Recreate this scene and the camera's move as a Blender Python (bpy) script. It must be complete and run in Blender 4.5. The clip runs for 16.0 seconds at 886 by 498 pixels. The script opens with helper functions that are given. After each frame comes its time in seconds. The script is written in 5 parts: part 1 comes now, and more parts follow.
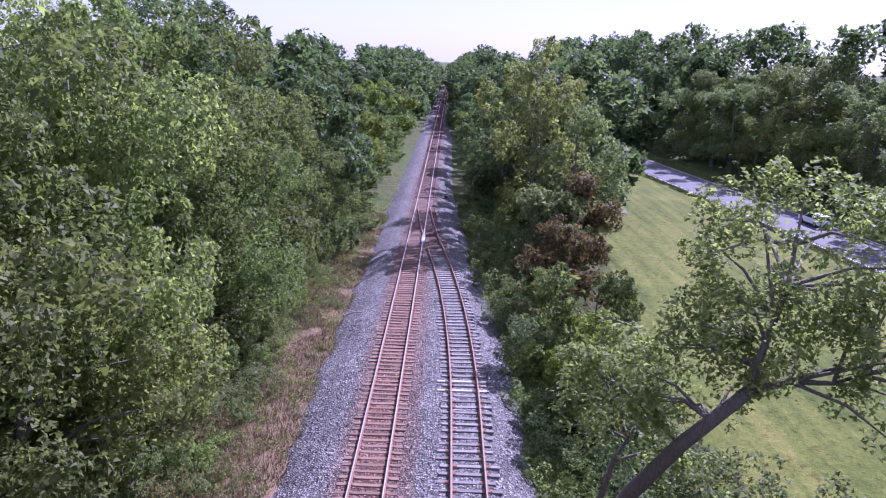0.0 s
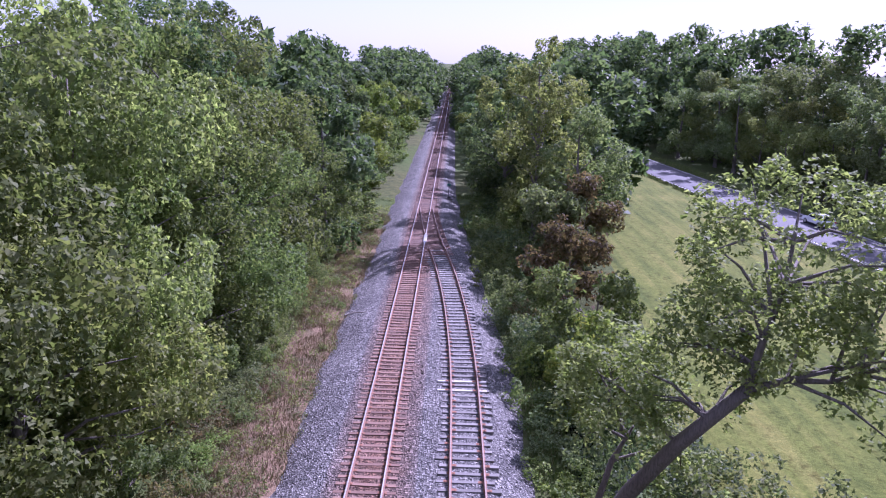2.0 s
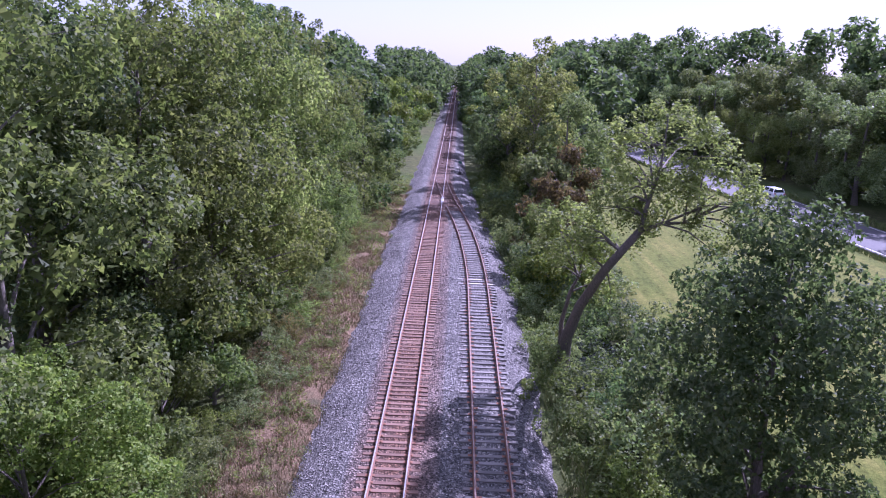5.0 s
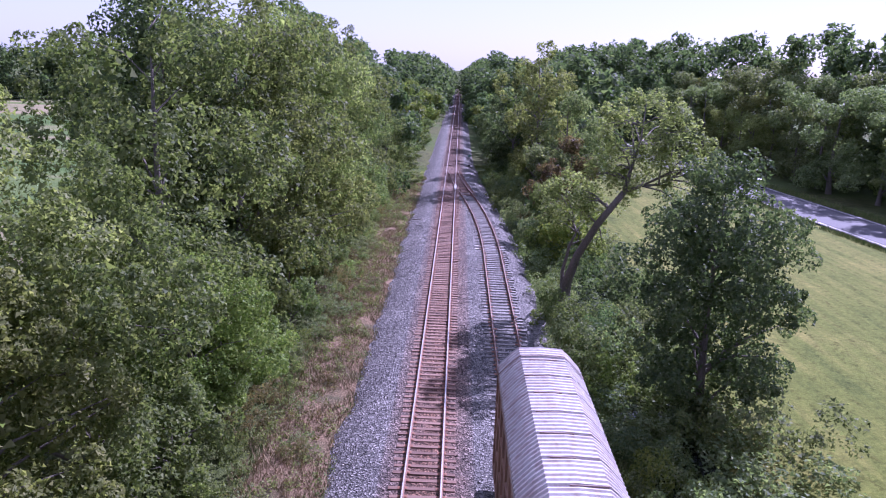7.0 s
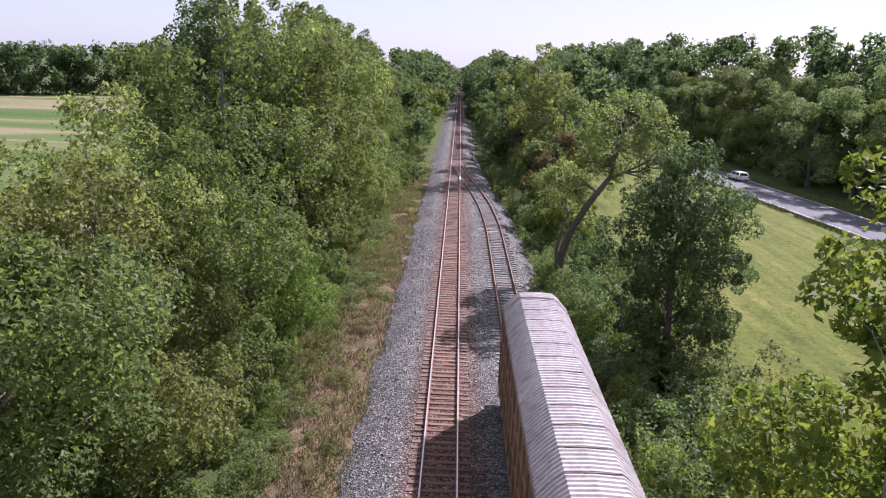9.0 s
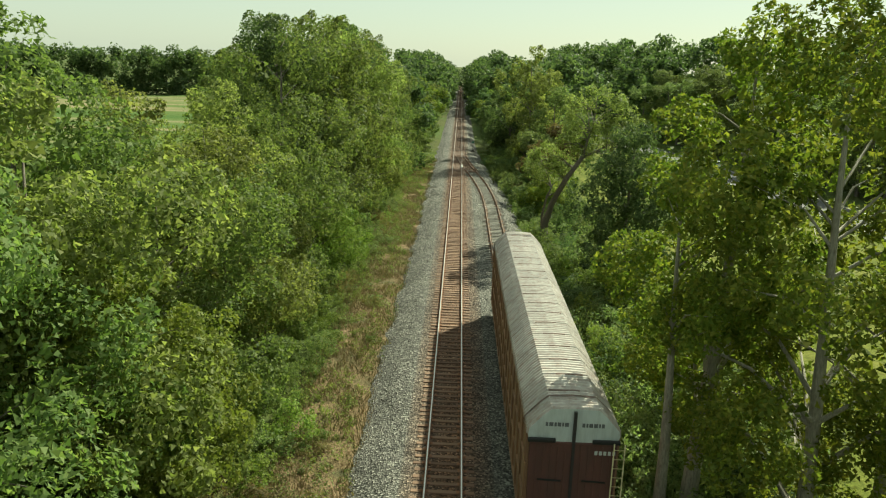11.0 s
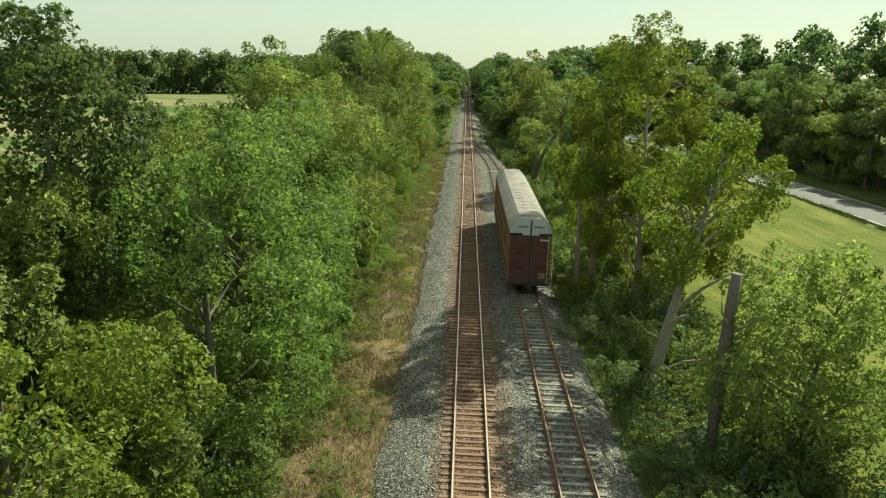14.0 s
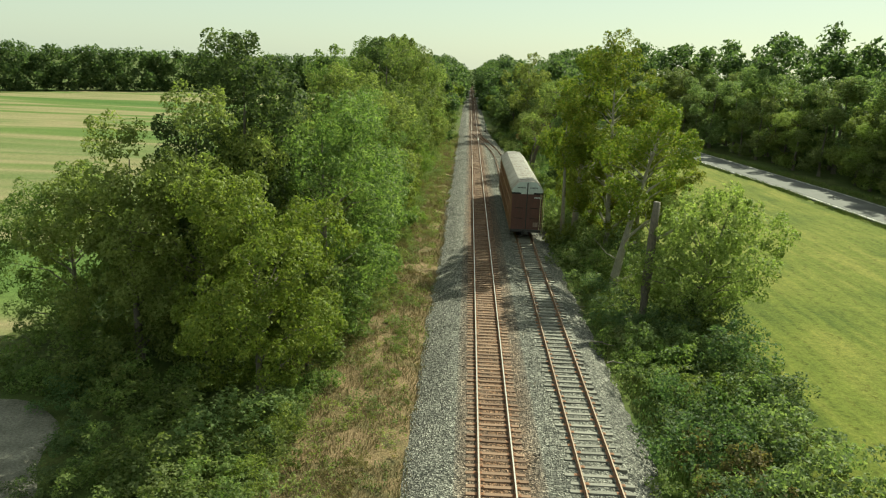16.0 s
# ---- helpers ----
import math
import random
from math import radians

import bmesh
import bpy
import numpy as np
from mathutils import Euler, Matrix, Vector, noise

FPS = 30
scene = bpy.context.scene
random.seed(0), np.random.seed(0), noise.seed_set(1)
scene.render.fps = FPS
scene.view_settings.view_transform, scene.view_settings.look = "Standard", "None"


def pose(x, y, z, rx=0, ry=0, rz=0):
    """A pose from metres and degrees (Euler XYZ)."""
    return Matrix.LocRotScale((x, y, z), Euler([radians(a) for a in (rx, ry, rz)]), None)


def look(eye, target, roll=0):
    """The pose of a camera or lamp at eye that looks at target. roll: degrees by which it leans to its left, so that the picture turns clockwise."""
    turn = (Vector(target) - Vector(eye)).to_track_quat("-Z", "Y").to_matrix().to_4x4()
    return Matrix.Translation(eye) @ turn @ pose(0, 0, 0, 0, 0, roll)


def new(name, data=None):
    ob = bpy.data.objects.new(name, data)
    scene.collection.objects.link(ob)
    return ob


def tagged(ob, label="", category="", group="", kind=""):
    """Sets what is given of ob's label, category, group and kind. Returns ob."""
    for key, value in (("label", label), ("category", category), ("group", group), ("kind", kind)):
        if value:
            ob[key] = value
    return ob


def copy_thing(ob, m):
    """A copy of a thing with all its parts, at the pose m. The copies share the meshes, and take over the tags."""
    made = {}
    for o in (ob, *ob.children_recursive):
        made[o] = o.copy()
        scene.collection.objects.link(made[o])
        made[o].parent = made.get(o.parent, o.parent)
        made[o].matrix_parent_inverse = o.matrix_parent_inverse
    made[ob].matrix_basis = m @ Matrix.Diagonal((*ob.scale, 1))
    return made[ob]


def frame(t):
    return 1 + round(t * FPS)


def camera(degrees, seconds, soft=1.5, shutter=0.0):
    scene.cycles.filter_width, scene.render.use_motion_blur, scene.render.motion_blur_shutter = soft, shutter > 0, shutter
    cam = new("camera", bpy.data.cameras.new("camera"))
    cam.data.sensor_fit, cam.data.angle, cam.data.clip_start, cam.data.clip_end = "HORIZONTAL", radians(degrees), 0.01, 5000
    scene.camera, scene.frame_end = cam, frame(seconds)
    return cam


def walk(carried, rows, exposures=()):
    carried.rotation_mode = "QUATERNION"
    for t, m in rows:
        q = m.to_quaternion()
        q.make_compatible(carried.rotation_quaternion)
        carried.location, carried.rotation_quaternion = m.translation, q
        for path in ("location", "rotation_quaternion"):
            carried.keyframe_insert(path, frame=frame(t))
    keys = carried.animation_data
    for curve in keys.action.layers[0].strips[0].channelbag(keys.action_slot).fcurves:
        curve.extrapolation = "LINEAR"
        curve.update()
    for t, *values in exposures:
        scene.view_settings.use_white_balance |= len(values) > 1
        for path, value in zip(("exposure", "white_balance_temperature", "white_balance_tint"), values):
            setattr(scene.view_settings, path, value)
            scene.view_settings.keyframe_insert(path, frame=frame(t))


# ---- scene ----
cam = camera(60.4, 16.0, soft=1.15)
PATH = [
    (0, (3.009, -4.684, 17.623), (3.003, -2.745, 17.135), 1.8),
    (0.5, (3.227, -3.424, 17.551), (3.218, -1.484, 17.065), 1.8),
    (1, (3.381, -2.773, 17.55), (3.369, -0.833, 17.065), 1.7),
    (1.5, (3.349, -3.257, 17.566), (3.333, -1.318, 17.078), 1.8),
    (2, (3.255, -4.66, 17.529), (3.237, -2.72, 17.044), 1.7),
    (2.5, (3.022, -6.868, 17.465), (3.003, -4.928, 16.979), 1.8),
    (3, (2.787, -9.69, 17.435), (2.767, -7.75, 16.949), 1.8),
    (3.5, (2.637, -12.954, 17.399), (2.616, -11.013, 16.915), 1.8),
    (4, (2.659, -16.225, 17.269), (2.636, -14.284, 16.785), 1.9),
    (6.5, (1.201, -31.995, 16.055), (1.173, -30.051, 15.584), 2.1),
    (7, (0.872, -34.144, 16.108), (0.844, -32.2, 15.64), 2.1),
    (7.5, (0.62, -35.893, 16.204), (0.593, -33.95, 15.735), 2.2),
    (8, (0.413, -37.939, 16.309), (0.386, -35.995, 15.837), 2.3),
    (10.5, (0.079, -52.645, 16.811), (0.054, -50.703, 16.333), 2.3),
    (11, (0.077, -57.081, 16.707), (0.047, -55.139, 16.23), 2.1),
    (11.5, (-0.016, -61.889, 16.685), (-0.049, -59.947, 16.208), 2.0),
    (12, (-0.112, -66.985, 16.575), (-0.147, -65.042, 16.101), 2.0),
    (12.5, (-0.245, -72.296, 16.496), (-0.283, -70.354, 16.022), 2.1),
    (13, (-0.478, -77.658, 16.51), (-0.517, -75.715, 16.036), 2.1),
    (13.5, (-0.67, -83.137, 16.547), (-0.71, -81.195, 16.071), 2.1),
    (14, (-0.823, -88.666, 16.548), (-0.868, -86.723, 16.074), 2.0),
    (14.5, (-0.99, -94.114, 16.549), (-1.038, -92.172, 16.076), 2.0),
    (15, (-1.095, -99.341, 16.515), (-1.145, -97.399, 16.04), 2.1),
    (15.5, (-1.349, -104.099, 16.558), (-1.402, -102.157, 16.083), 2.1),
    (16, (-1.909, -108.551, 16.637), (-1.958, -106.608, 16.165), 2.3),
]
walk(cam, [(t, look(eye, target, roll)) for t, eye, target, roll in PATH],
     [(0, 1.1, 4880, 57), (4.2, 1.1, 4880, 57), (6.5, 1.05, 4880, 57), (8.3, 1.05, 4880, 57), (10.2, 0.82, 7000, -17), (16.0, 0.83, 7000, -17)])

# ---- world, sun ----
SUN = Vector((0.75, 1.0, 1.0)).normalized()
world = bpy.data.worlds.new("sky")
scene.world = world
world.use_nodes = True
wn = world.node_tree
sky = wn.nodes.new("ShaderNodeTexSky")
sky.sky_type = "NISHITA"
sky.sun_disc = False
sky.sun_elevation = math.asin(SUN.z)
sky.sun_rotation = math.atan2(SUN.x, SUN.y)
sky.air_density, sky.dust_density, sky.ozone_density = 1.0, 0.8, 1.0
wn.nodes["Background"].inputs["Strength"].default_value = 0.108
# summer haze: the blue of the sky is thinned with an even white veil
veil = wn.nodes.new("ShaderNodeMix")
veil.data_type = "RGBA"
veil.inputs[0].default_value = 0.82
veil.inputs[7].default_value = (3.3, 3.4, 3.3, 1)
wn.links.new(sky.outputs[0], veil.inputs[6])
wn.links.new(veil.outputs[2], wn.nodes["Background"].inputs["Color"])
sun = new("sun", bpy.data.lights.new("sun", "SUN"))
sun.data.energy, sun.data.angle, sun.data.color = 5.0, radians(0.6), (1.0, 0.93, 0.82)
sun.matrix_world = look((60, 40, 80), Vector((60, 40, 80)) - SUN * 10)

rng = np.random.default_rng(7)
R = random.Random(11)


# ---- materials ----
def nodes_of(name):
    m = bpy.data.materials.new(name)
    m.use_nodes = True
    nt = m.node_tree
    return m, nt, nt.nodes["Principled BSDF"]


def link(nt, a, b):
    nt.links.new(a, b)


def ramp(nt, fac, stops):
    r = nt.nodes.new("ShaderNodeValToRGB")
    el = r.color_ramp.elements
    while len(el) < len(stops):
        el.new(0.5)
    for e, (p, c) in zip(el, stops):
        e.position, e.color = p, (*c, 1)
    link(nt, fac, r.inputs[0])
    return r.outputs[0]


def noise_tex(nt, scale, detail=4.0, vec=None, rough=0.55):
    n = nt.nodes.new("ShaderNodeTexNoise")
    n.inputs["Scale"].default_value, n.inputs["Detail"].default_value = scale, detail
    n.inputs["Roughness"].default_value = rough
    if vec is not None:
        link(nt, vec, n.inputs["Vector"])
    return n.outputs["Fac"]


def voronoi(nt, scale, vec, out="Color"):
    n = nt.nodes.new("ShaderNodeTexVoronoi")
    n.inputs["Scale"].default_value = scale
    link(nt, vec, n.inputs["Vector"])
    return n.outputs[out]


def mix(nt, fac, a, b, mode="MIX"):
    n = nt.nodes.new("ShaderNodeMix")
    n.data_type, n.blend_type = "RGBA", mode
    for v, s in ((fac, n.inputs[0]), (a, n.inputs[6]), (b, n.inputs[7])):
        if isinstance(v, (int, float)):
            s.default_value = v
        elif isinstance(v, tuple):
            s.default_value = (*v, 1)
        else:
            link(nt, v, s)
    return n.outputs[2]


def math_node(nt, op, a, b=0.0, c=None):
    n = nt.nodes.new("ShaderNodeMath")
    n.operation = op
    for v, s in ((a, n.inputs[0]), (b, n.inputs[1])) + (((c, n.inputs[2]),) if c is not None else ()):
        if isinstance(v, (int, float)):
            s.default_value = v
        else:
            link(nt, v, s)
    return n.outputs[0]


def bump(nt, b, height, strength, distance):
    n = nt.nodes.new("ShaderNodeBump")
    n.inputs["Strength"].default_value, n.inputs["Distance"].default_value = strength, distance
    link(nt, height, n.inputs["Height"])
    link(nt, n.outputs[0], b.inputs["Normal"])


def coords(nt, kind="Object"):
    return nt.nodes.new("ShaderNodeTexCoord").outputs[kind]


def world_pos(nt):
    return nt.nodes.new("ShaderNodeNewGeometry").outputs["Position"]


def axes(nt, vec):
    s = nt.nodes.new("ShaderNodeSeparateXYZ")
    link(nt, vec, s.inputs[0])
    return s.outputs


def leaf_material(name, dark, mid, light, gloss=0.14, trans=0.55):
    m, nt, b = nodes_of(name)
    geo = nt.nodes.new("ShaderNodeNewGeometry")
    info = nt.nodes.new("ShaderNodeObjectInfo")
    clump = noise_tex(nt, 0.55, 3.0, geo.outputs["Position"])
    f = math_node(nt, "MULTIPLY_ADD", geo.outputs["Random Per Island"], 0.55, math_node(nt, "MULTIPLY", clump, 0.5))
    col = ramp(nt, f, [(0.12, dark), (0.45, mid), (0.85, light)])
    hsv = nt.nodes.new("ShaderNodeHueSaturation")
    link(nt, math_node(nt, "MULTIPLY_ADD", info.outputs["Random"], 0.035, 0.482), hsv.inputs["Hue"])
    link(nt, math_node(nt, "MULTIPLY_ADD", info.outputs["Random"], 0.35, 0.82), hsv.inputs["Value"])
    link(nt, col, hsv.inputs["Color"])
    link(nt, hsv.outputs[0], b.inputs["Base Color"])
    b.inputs["Roughness"].default_value = 0.55
    b.inputs["Specular IOR Level"].default_value = gloss
    tr = nt.nodes.new("ShaderNodeBsdfTranslucent")
    link(nt, mix(nt, 1.0, hsv.outputs[0], (1.0, 1.08, 0.62), "MULTIPLY"), tr.inputs["Color"])
    ms = nt.nodes.new("ShaderNodeMixShader")
    ms.inputs[0].default_value = trans
    link(nt, b.outputs[0], ms.inputs[1])
    link(nt, tr.outputs[0], ms.inputs[2])
    link(nt, ms.outputs[0], nt.nodes["Material Output"].inputs["Surface"])
    return m


LEAF = {
    "green": leaf_material("leaf_green", (0.074, 0.112, 0.037), (0.142, 0.190, 0.060), (0.246, 0.280, 0.108)),
    "dark": leaf_material("leaf_dark", (0.052, 0.084, 0.038), (0.092, 0.140, 0.060), (0.173, 0.213, 0.100)),
    "lime": leaf_material("leaf_lime", (0.086, 0.134, 0.026), (0.173, 0.235, 0.050), (0.296, 0.336, 0.086), trans=0.45),
    "yellow": leaf_material("leaf_yellow", (0.09, 0.13, 0.02), (0.155, 0.21, 0.04), (0.30, 0.295, 0.06), trans=0.52),
    "silver": leaf_material("leaf_silver", (0.083, 0.118, 0.048), (0.165, 0.213, 0.088), (0.31, 0.345, 0.165)),
    "olive": leaf_material("leaf_olive", (0.095, 0.13, 0.038), (0.20, 0.235, 0.078), (0.35, 0.365, 0.15), trans=0.6),
    "brown": leaf_material("leaf_brown", (0.07, 0.075, 0.03), (0.15, 0.13, 0.06), (0.26, 0.19, 0.10)),
}


def bark_material(name, a, c):
    m, nt, b = nodes_of(name)
    p = coords(nt)
    mp = nt.nodes.new("ShaderNodeMapping")
    mp.inputs["Scale"].default_value = (6, 6, 1.2)
    link(nt, p, mp.inputs[0])
    n = noise_tex(nt, 3.0, 6.0, mp.outputs[0], 0.7)
    link(nt, ramp(nt, n, [(0.3, a), (0.7, c)]), b.inputs["Base Color"])
    b.inputs["Roughness"].default_value = 0.9
    bump(nt, b, n, 0.8, 0.04)
    return m


BARK = bark_material("bark", (0.065, 0.055, 0.045), (0.21, 0.18, 0.145))
BARK_PALE = bark_material("bark_pale", (0.16, 0.14, 0.11), (0.38, 0.35, 0.29))


def ballast_material():
    m, nt, b = nodes_of("ballast_stone")
    p = world_pos(nt)
    v = nt.nodes.new("ShaderNodeTexVoronoi")
    v.inputs["Scale"].default_value = 13.0
    link(nt, p, v.inputs["Vector"])
    s = nt.nodes.new("ShaderNodeSeparateColor")
    link(nt, v.outputs["Color"], s.inputs[0])
    col = ramp(nt, s.outputs[0], [(0.0, (0.045, 0.044, 0.042)), (0.35, (0.105, 0.102, 0.097)), (0.7, (0.175, 0.168, 0.155)), (0.88, (0.275, 0.265, 0.245)), (1.0, (0.42, 0.41, 0.38))])
    big = noise_tex(nt, 0.35, 5.0, p)
    col = mix(nt, 1.0, col, ramp(nt, big, [(0.3, (0.74, 0.73, 0.72)), (0.7, (1.08, 1.06, 1.02))]), "MULTIPLY")
    # rust and oil near the rails of the main line
    x = axes(nt, p)[0]
    off = math_node(nt, "ABSOLUTE", math_node(nt, "SUBTRACT", x, 0.15))
    band = math_node(nt, "SUBTRACT", 1.0, math_node(nt, "DIVIDE", off, 2.0))
    band = math_node(nt, "MULTIPLY", math_node(nt, "GREATER_THAN", band, 0.0), math_node(nt, "POWER", math_node(nt, "MAXIMUM", band, 0.0), 0.5))
    rust = math_node(nt, "MULTIPLY", band, math_node(nt, "ADD", 0.5, noise_tex(nt, 1.1, 4.0, p)))
    col = mix(nt, rust, col, mix(nt, 1.0, col, (0.95, 0.56, 0.40), "MULTIPLY"))
    link(nt, col, b.inputs["Base Color"])
    b.inputs["Roughness"].default_value = 0.95
    b.inputs["Specular IOR Level"].default_value = 0.2
    bump(nt, b, v.outputs["Distance"], 1.0, 0.07)
    return m


BALLAST = ballast_material()


def tie_material(name, a, c, lt):
    m, nt, b = nodes_of(name)
    info = nt.nodes.new("ShaderNodeObjectInfo")
    geo = nt.nodes.new("ShaderNodeNewGeometry")
    p = geo.outputs["Position"]
    mp = nt.nodes.new("ShaderNodeMapping")
    mp.inputs["Scale"].default_value = (0.6, 14, 14)
    link(nt, p, mp.inputs[0])
    n = noise_tex(nt, 2.5, 6.0, mp.outputs[0], 0.7)
    f = math_node(nt, "MULTIPLY_ADD", n, 0.6, math_node(nt, "MULTIPLY", math_node(nt, "ADD", info.outputs["Random"], geo.outputs["Random Per Island"]), 0.35))
    link(nt, ramp(nt, f, [(0.25, a), (0.6, c), (0.95, lt)]), b.inputs["Base Color"])
    b.inputs["Roughness"].default_value = 0.9
    bump(nt, b, n, 0.6, 0.02)
    return m


TIE_MAIN = tie_material("tie_creosote_rusty", (0.045, 0.028, 0.021), (0.125, 0.072, 0.05), (0.24, 0.145, 0.10))
TIE_OLD = tie_material("tie_weathered", (0.055, 0.05, 0.045), (0.13, 0.12, 0.106), (0.25, 0.232, 0.205))


def plain(name, col, rough=0.6, metal=0.0, vary=0.25, scale=3.0, spec=0.5):
    m, nt, b = nodes_of(name)
    p = coords(nt)
    n = mix(nt, 0.5, noise_tex(nt, scale, 6.0, p, 0.7), noise_tex(nt, scale * 9, 3.0, p))
    lo = tuple(max(0, c * (1 - vary)) for c in col)
    hi = tuple(min(1, c * (1 + vary)) for c in col)
    link(nt, ramp(nt, n, [(0.32, lo), (0.68, hi)]), b.inputs["Base Color"])
    b.inputs["Roughness"].default_value, b.inputs["Metallic"].default_value = rough, metal
    b.inputs["Specular IOR Level"].default_value = spec
    bump(nt, b, n, 0.25, 0.01)
    return m


RAIL_SIDE = plain("rail_rust", (0.20, 0.10, 0.06), 0.8, 0.0, 0.4, 2.0)
RAIL_TOP = plain("rail_polished", (0.62, 0.58, 0.54), 0.38, 0.85, 0.12, 2.0)
RAIL_TOP_OLD = plain("rail_dull", (0.26, 0.19, 0.15), 0.55, 0.4, 0.3, 2.0)
PLATE = plain("tie_plate_rust", (0.24, 0.11, 0.06), 0.85, 0.0, 0.35)
STEEL_DARK = plain("dark_steel", (0.05, 0.045, 0.045), 0.6, 0.4, 0.3)
WHEEL_STEEL = plain("wheel_steel", (0.11, 0.08, 0.065), 0.6, 0.5, 0.3)
GREEN_PAINT = plain("green_paint", (0.05, 0.22, 0.16), 0.5)


def ground_material():
    m, nt, b = nodes_of("ground_soil_grass")
    p = world_pos(nt)
    big, mid_, fine = noise_tex(nt, 0.05, 4.0, p), noise_tex(nt, 0.9, 5.0, p), noise_tex(nt, 9.0, 5.0, p, 0.7)
    a = ramp(nt, mid_, [(0.3, (0.05, 0.06, 0.025)), (0.55, (0.09, 0.10, 0.035)), (0.8, (0.15, 0.125, 0.06))])
    c = mix(nt, ramp(nt, big, [(0.4, (0, 0, 0)), (0.65, (1, 1, 1))]), a, (0.075, 0.11, 0.03))
    c = mix(nt, 1.0, c, ramp(nt, fine, [(0.25, (0.6, 0.6, 0.6)), (0.75, (1.35, 1.35, 1.3))]), "MULTIPLY")
    link(nt, c, b.inputs["Base Color"])
    b.inputs["Roughness"].default_value = 1.0
    b.inputs["Specular IOR Level"].default_value = 0.1
    bump(nt, b, fine, 0.8, 0.1)
    return m


def lawn_material():
    m, nt, b = nodes_of("mown_grass")
    p = world_pos(nt)
    mp = nt.nodes.new("ShaderNodeMapping")
    mp.inputs["Rotation"].default_value = (0, 0, radians(-3))
    mp.inputs["Scale"].default_value = (1.0, 0.06, 1.0)
    link(nt, p, mp.inputs[0])
    rows_ = noise_tex(nt, 0.8, 4.0, mp.outputs[0], 0.65)
    big, fine = noise_tex(nt, 0.09, 5.0, p), noise_tex(nt, 5.0, 6.0, p, 0.75)
    c = ramp(nt, mix(nt, 0.45, rows_, big), [(0.36, (0.08, 0.105, 0.022)), (0.49, (0.125, 0.145, 0.03)), (0.64, (0.195, 0.19, 0.052))])
    c = mix(nt, 1.0, c, ramp(nt, fine, [(0.28, (0.55, 0.58, 0.55)), (0.72, (1.35, 1.32, 1.25))]), "MULTIPLY")
    mp2 = nt.nodes.new("ShaderNodeMapping")
    mp2.inputs["Rotation"].default_value = (0, 0, radians(-4))
    link(nt, p, mp2.inputs[0])
    wave = nt.nodes.new("ShaderNodeTexWave")
    wave.inputs["Scale"].default_value, wave.inputs["Distortion"].default_value = 0.2, 7.0
    wave.inputs["Detail"].default_value, wave.inputs["Detail Scale"].default_value = 5.0, 2.2
    link(nt, mp2.outputs[0], wave.inputs["Vector"])
    clots = ramp(nt, noise_tex(nt, 2.2, 3.0, p, 0.7), [(0.5, (0, 0, 0)), (0.62, (1, 1, 1))])
    rows_dark = mix(nt, clots, (1.0, 1.0, 1.0), ramp(nt, wave.outputs["Fac"], [(0.0, (0.6, 0.57, 0.5)), (0.3, (0.95, 0.95, 0.95)), (1.0, (1.06, 1.04, 1.0))]))
    c = mix(nt, 1.0, c, rows_dark, "MULTIPLY")
    tuft = noise_tex(nt, 1.6, 6.0, p, 0.75)
    c = mix(nt, 1.0, c, ramp(nt, tuft, [(0.3, (0.72, 0.74, 0.7)), (0.7, (1.2, 1.18, 1.15))]), "MULTIPLY")
    link(nt, c, b.inputs["Base Color"])
    b.inputs["Roughness"].default_value = 1.0
    b.inputs["Specular IOR Level"].default_value = 0.1
    bump(nt, b, mix(nt, 0.3, fine, tuft), 1.0, 0.06)
    return m


def crop_material():
    m, nt, b = nodes_of("crop_field")
    p = world_pos(nt)
    mp = nt.nodes.new("ShaderNodeMapping")
    mp.inputs["Rotation"].default_value = (0, 0, radians(35))
    mp.inputs["Scale"].default_value = (0.15, 1.0, 1.0)
    link(nt, p, mp.inputs[0])
    band = noise_tex(nt, 0.035, 3.0, mp.outputs[0])
    fine = noise_tex(nt, 2.0, 6.0, p, 0.7)
    c = ramp(nt, band, [(0.36, (0.07, 0.12, 0.03)), (0.47, (0.11, 0.15, 0.045)), (0.53, (0.25, 0.21, 0.12)), (0.62, (0.12, 0.15, 0.055)), (0.7, (0.22, 0.20, 0.11))])
    c = mix(nt, 1.0, c, ramp(nt, fine, [(0.3, (0.7, 0.7, 0.7)), (0.7, (1.2, 1.2, 1.2))]), "MULTIPLY")
    link(nt, c, b.inputs["Base Color"])
    b.inputs["Roughness"].default_value = 1.0
    b.inputs["Specular IOR Level"].default_value = 0.1
    bump(nt, b, fine, 0.6, 0.2)
    return m


def dirt_material(name="dry_verge", lo=(0.11, 0.10, 0.055), mid=(0.20, 0.145, 0.085), hi=(0.27, 0.185, 0.12)):
    m, nt, b = nodes_of(name)
    p = world_pos(nt)
    n1, n2 = noise_tex(nt, 0.7, 5.0, p), noise_tex(nt, 8.0, 5.0, p, 0.7)
    c = ramp(nt, n1, [(0.3, lo), (0.5, mid), (0.7, hi)])
    c = mix(nt, 1.0, c, ramp(nt, n2, [(0.28, (0.5, 0.5, 0.5)), (0.72, (1.3, 1.3, 1.25))]), "MULTIPLY")
    link(nt, c, b.inputs["Base Color"])
    b.inputs["Roughness"].default_value = 1.0
    b.inputs["Specular IOR Level"].default_value = 0.1
    bump(nt, b, n2, 1.0, 0.12)
    return m


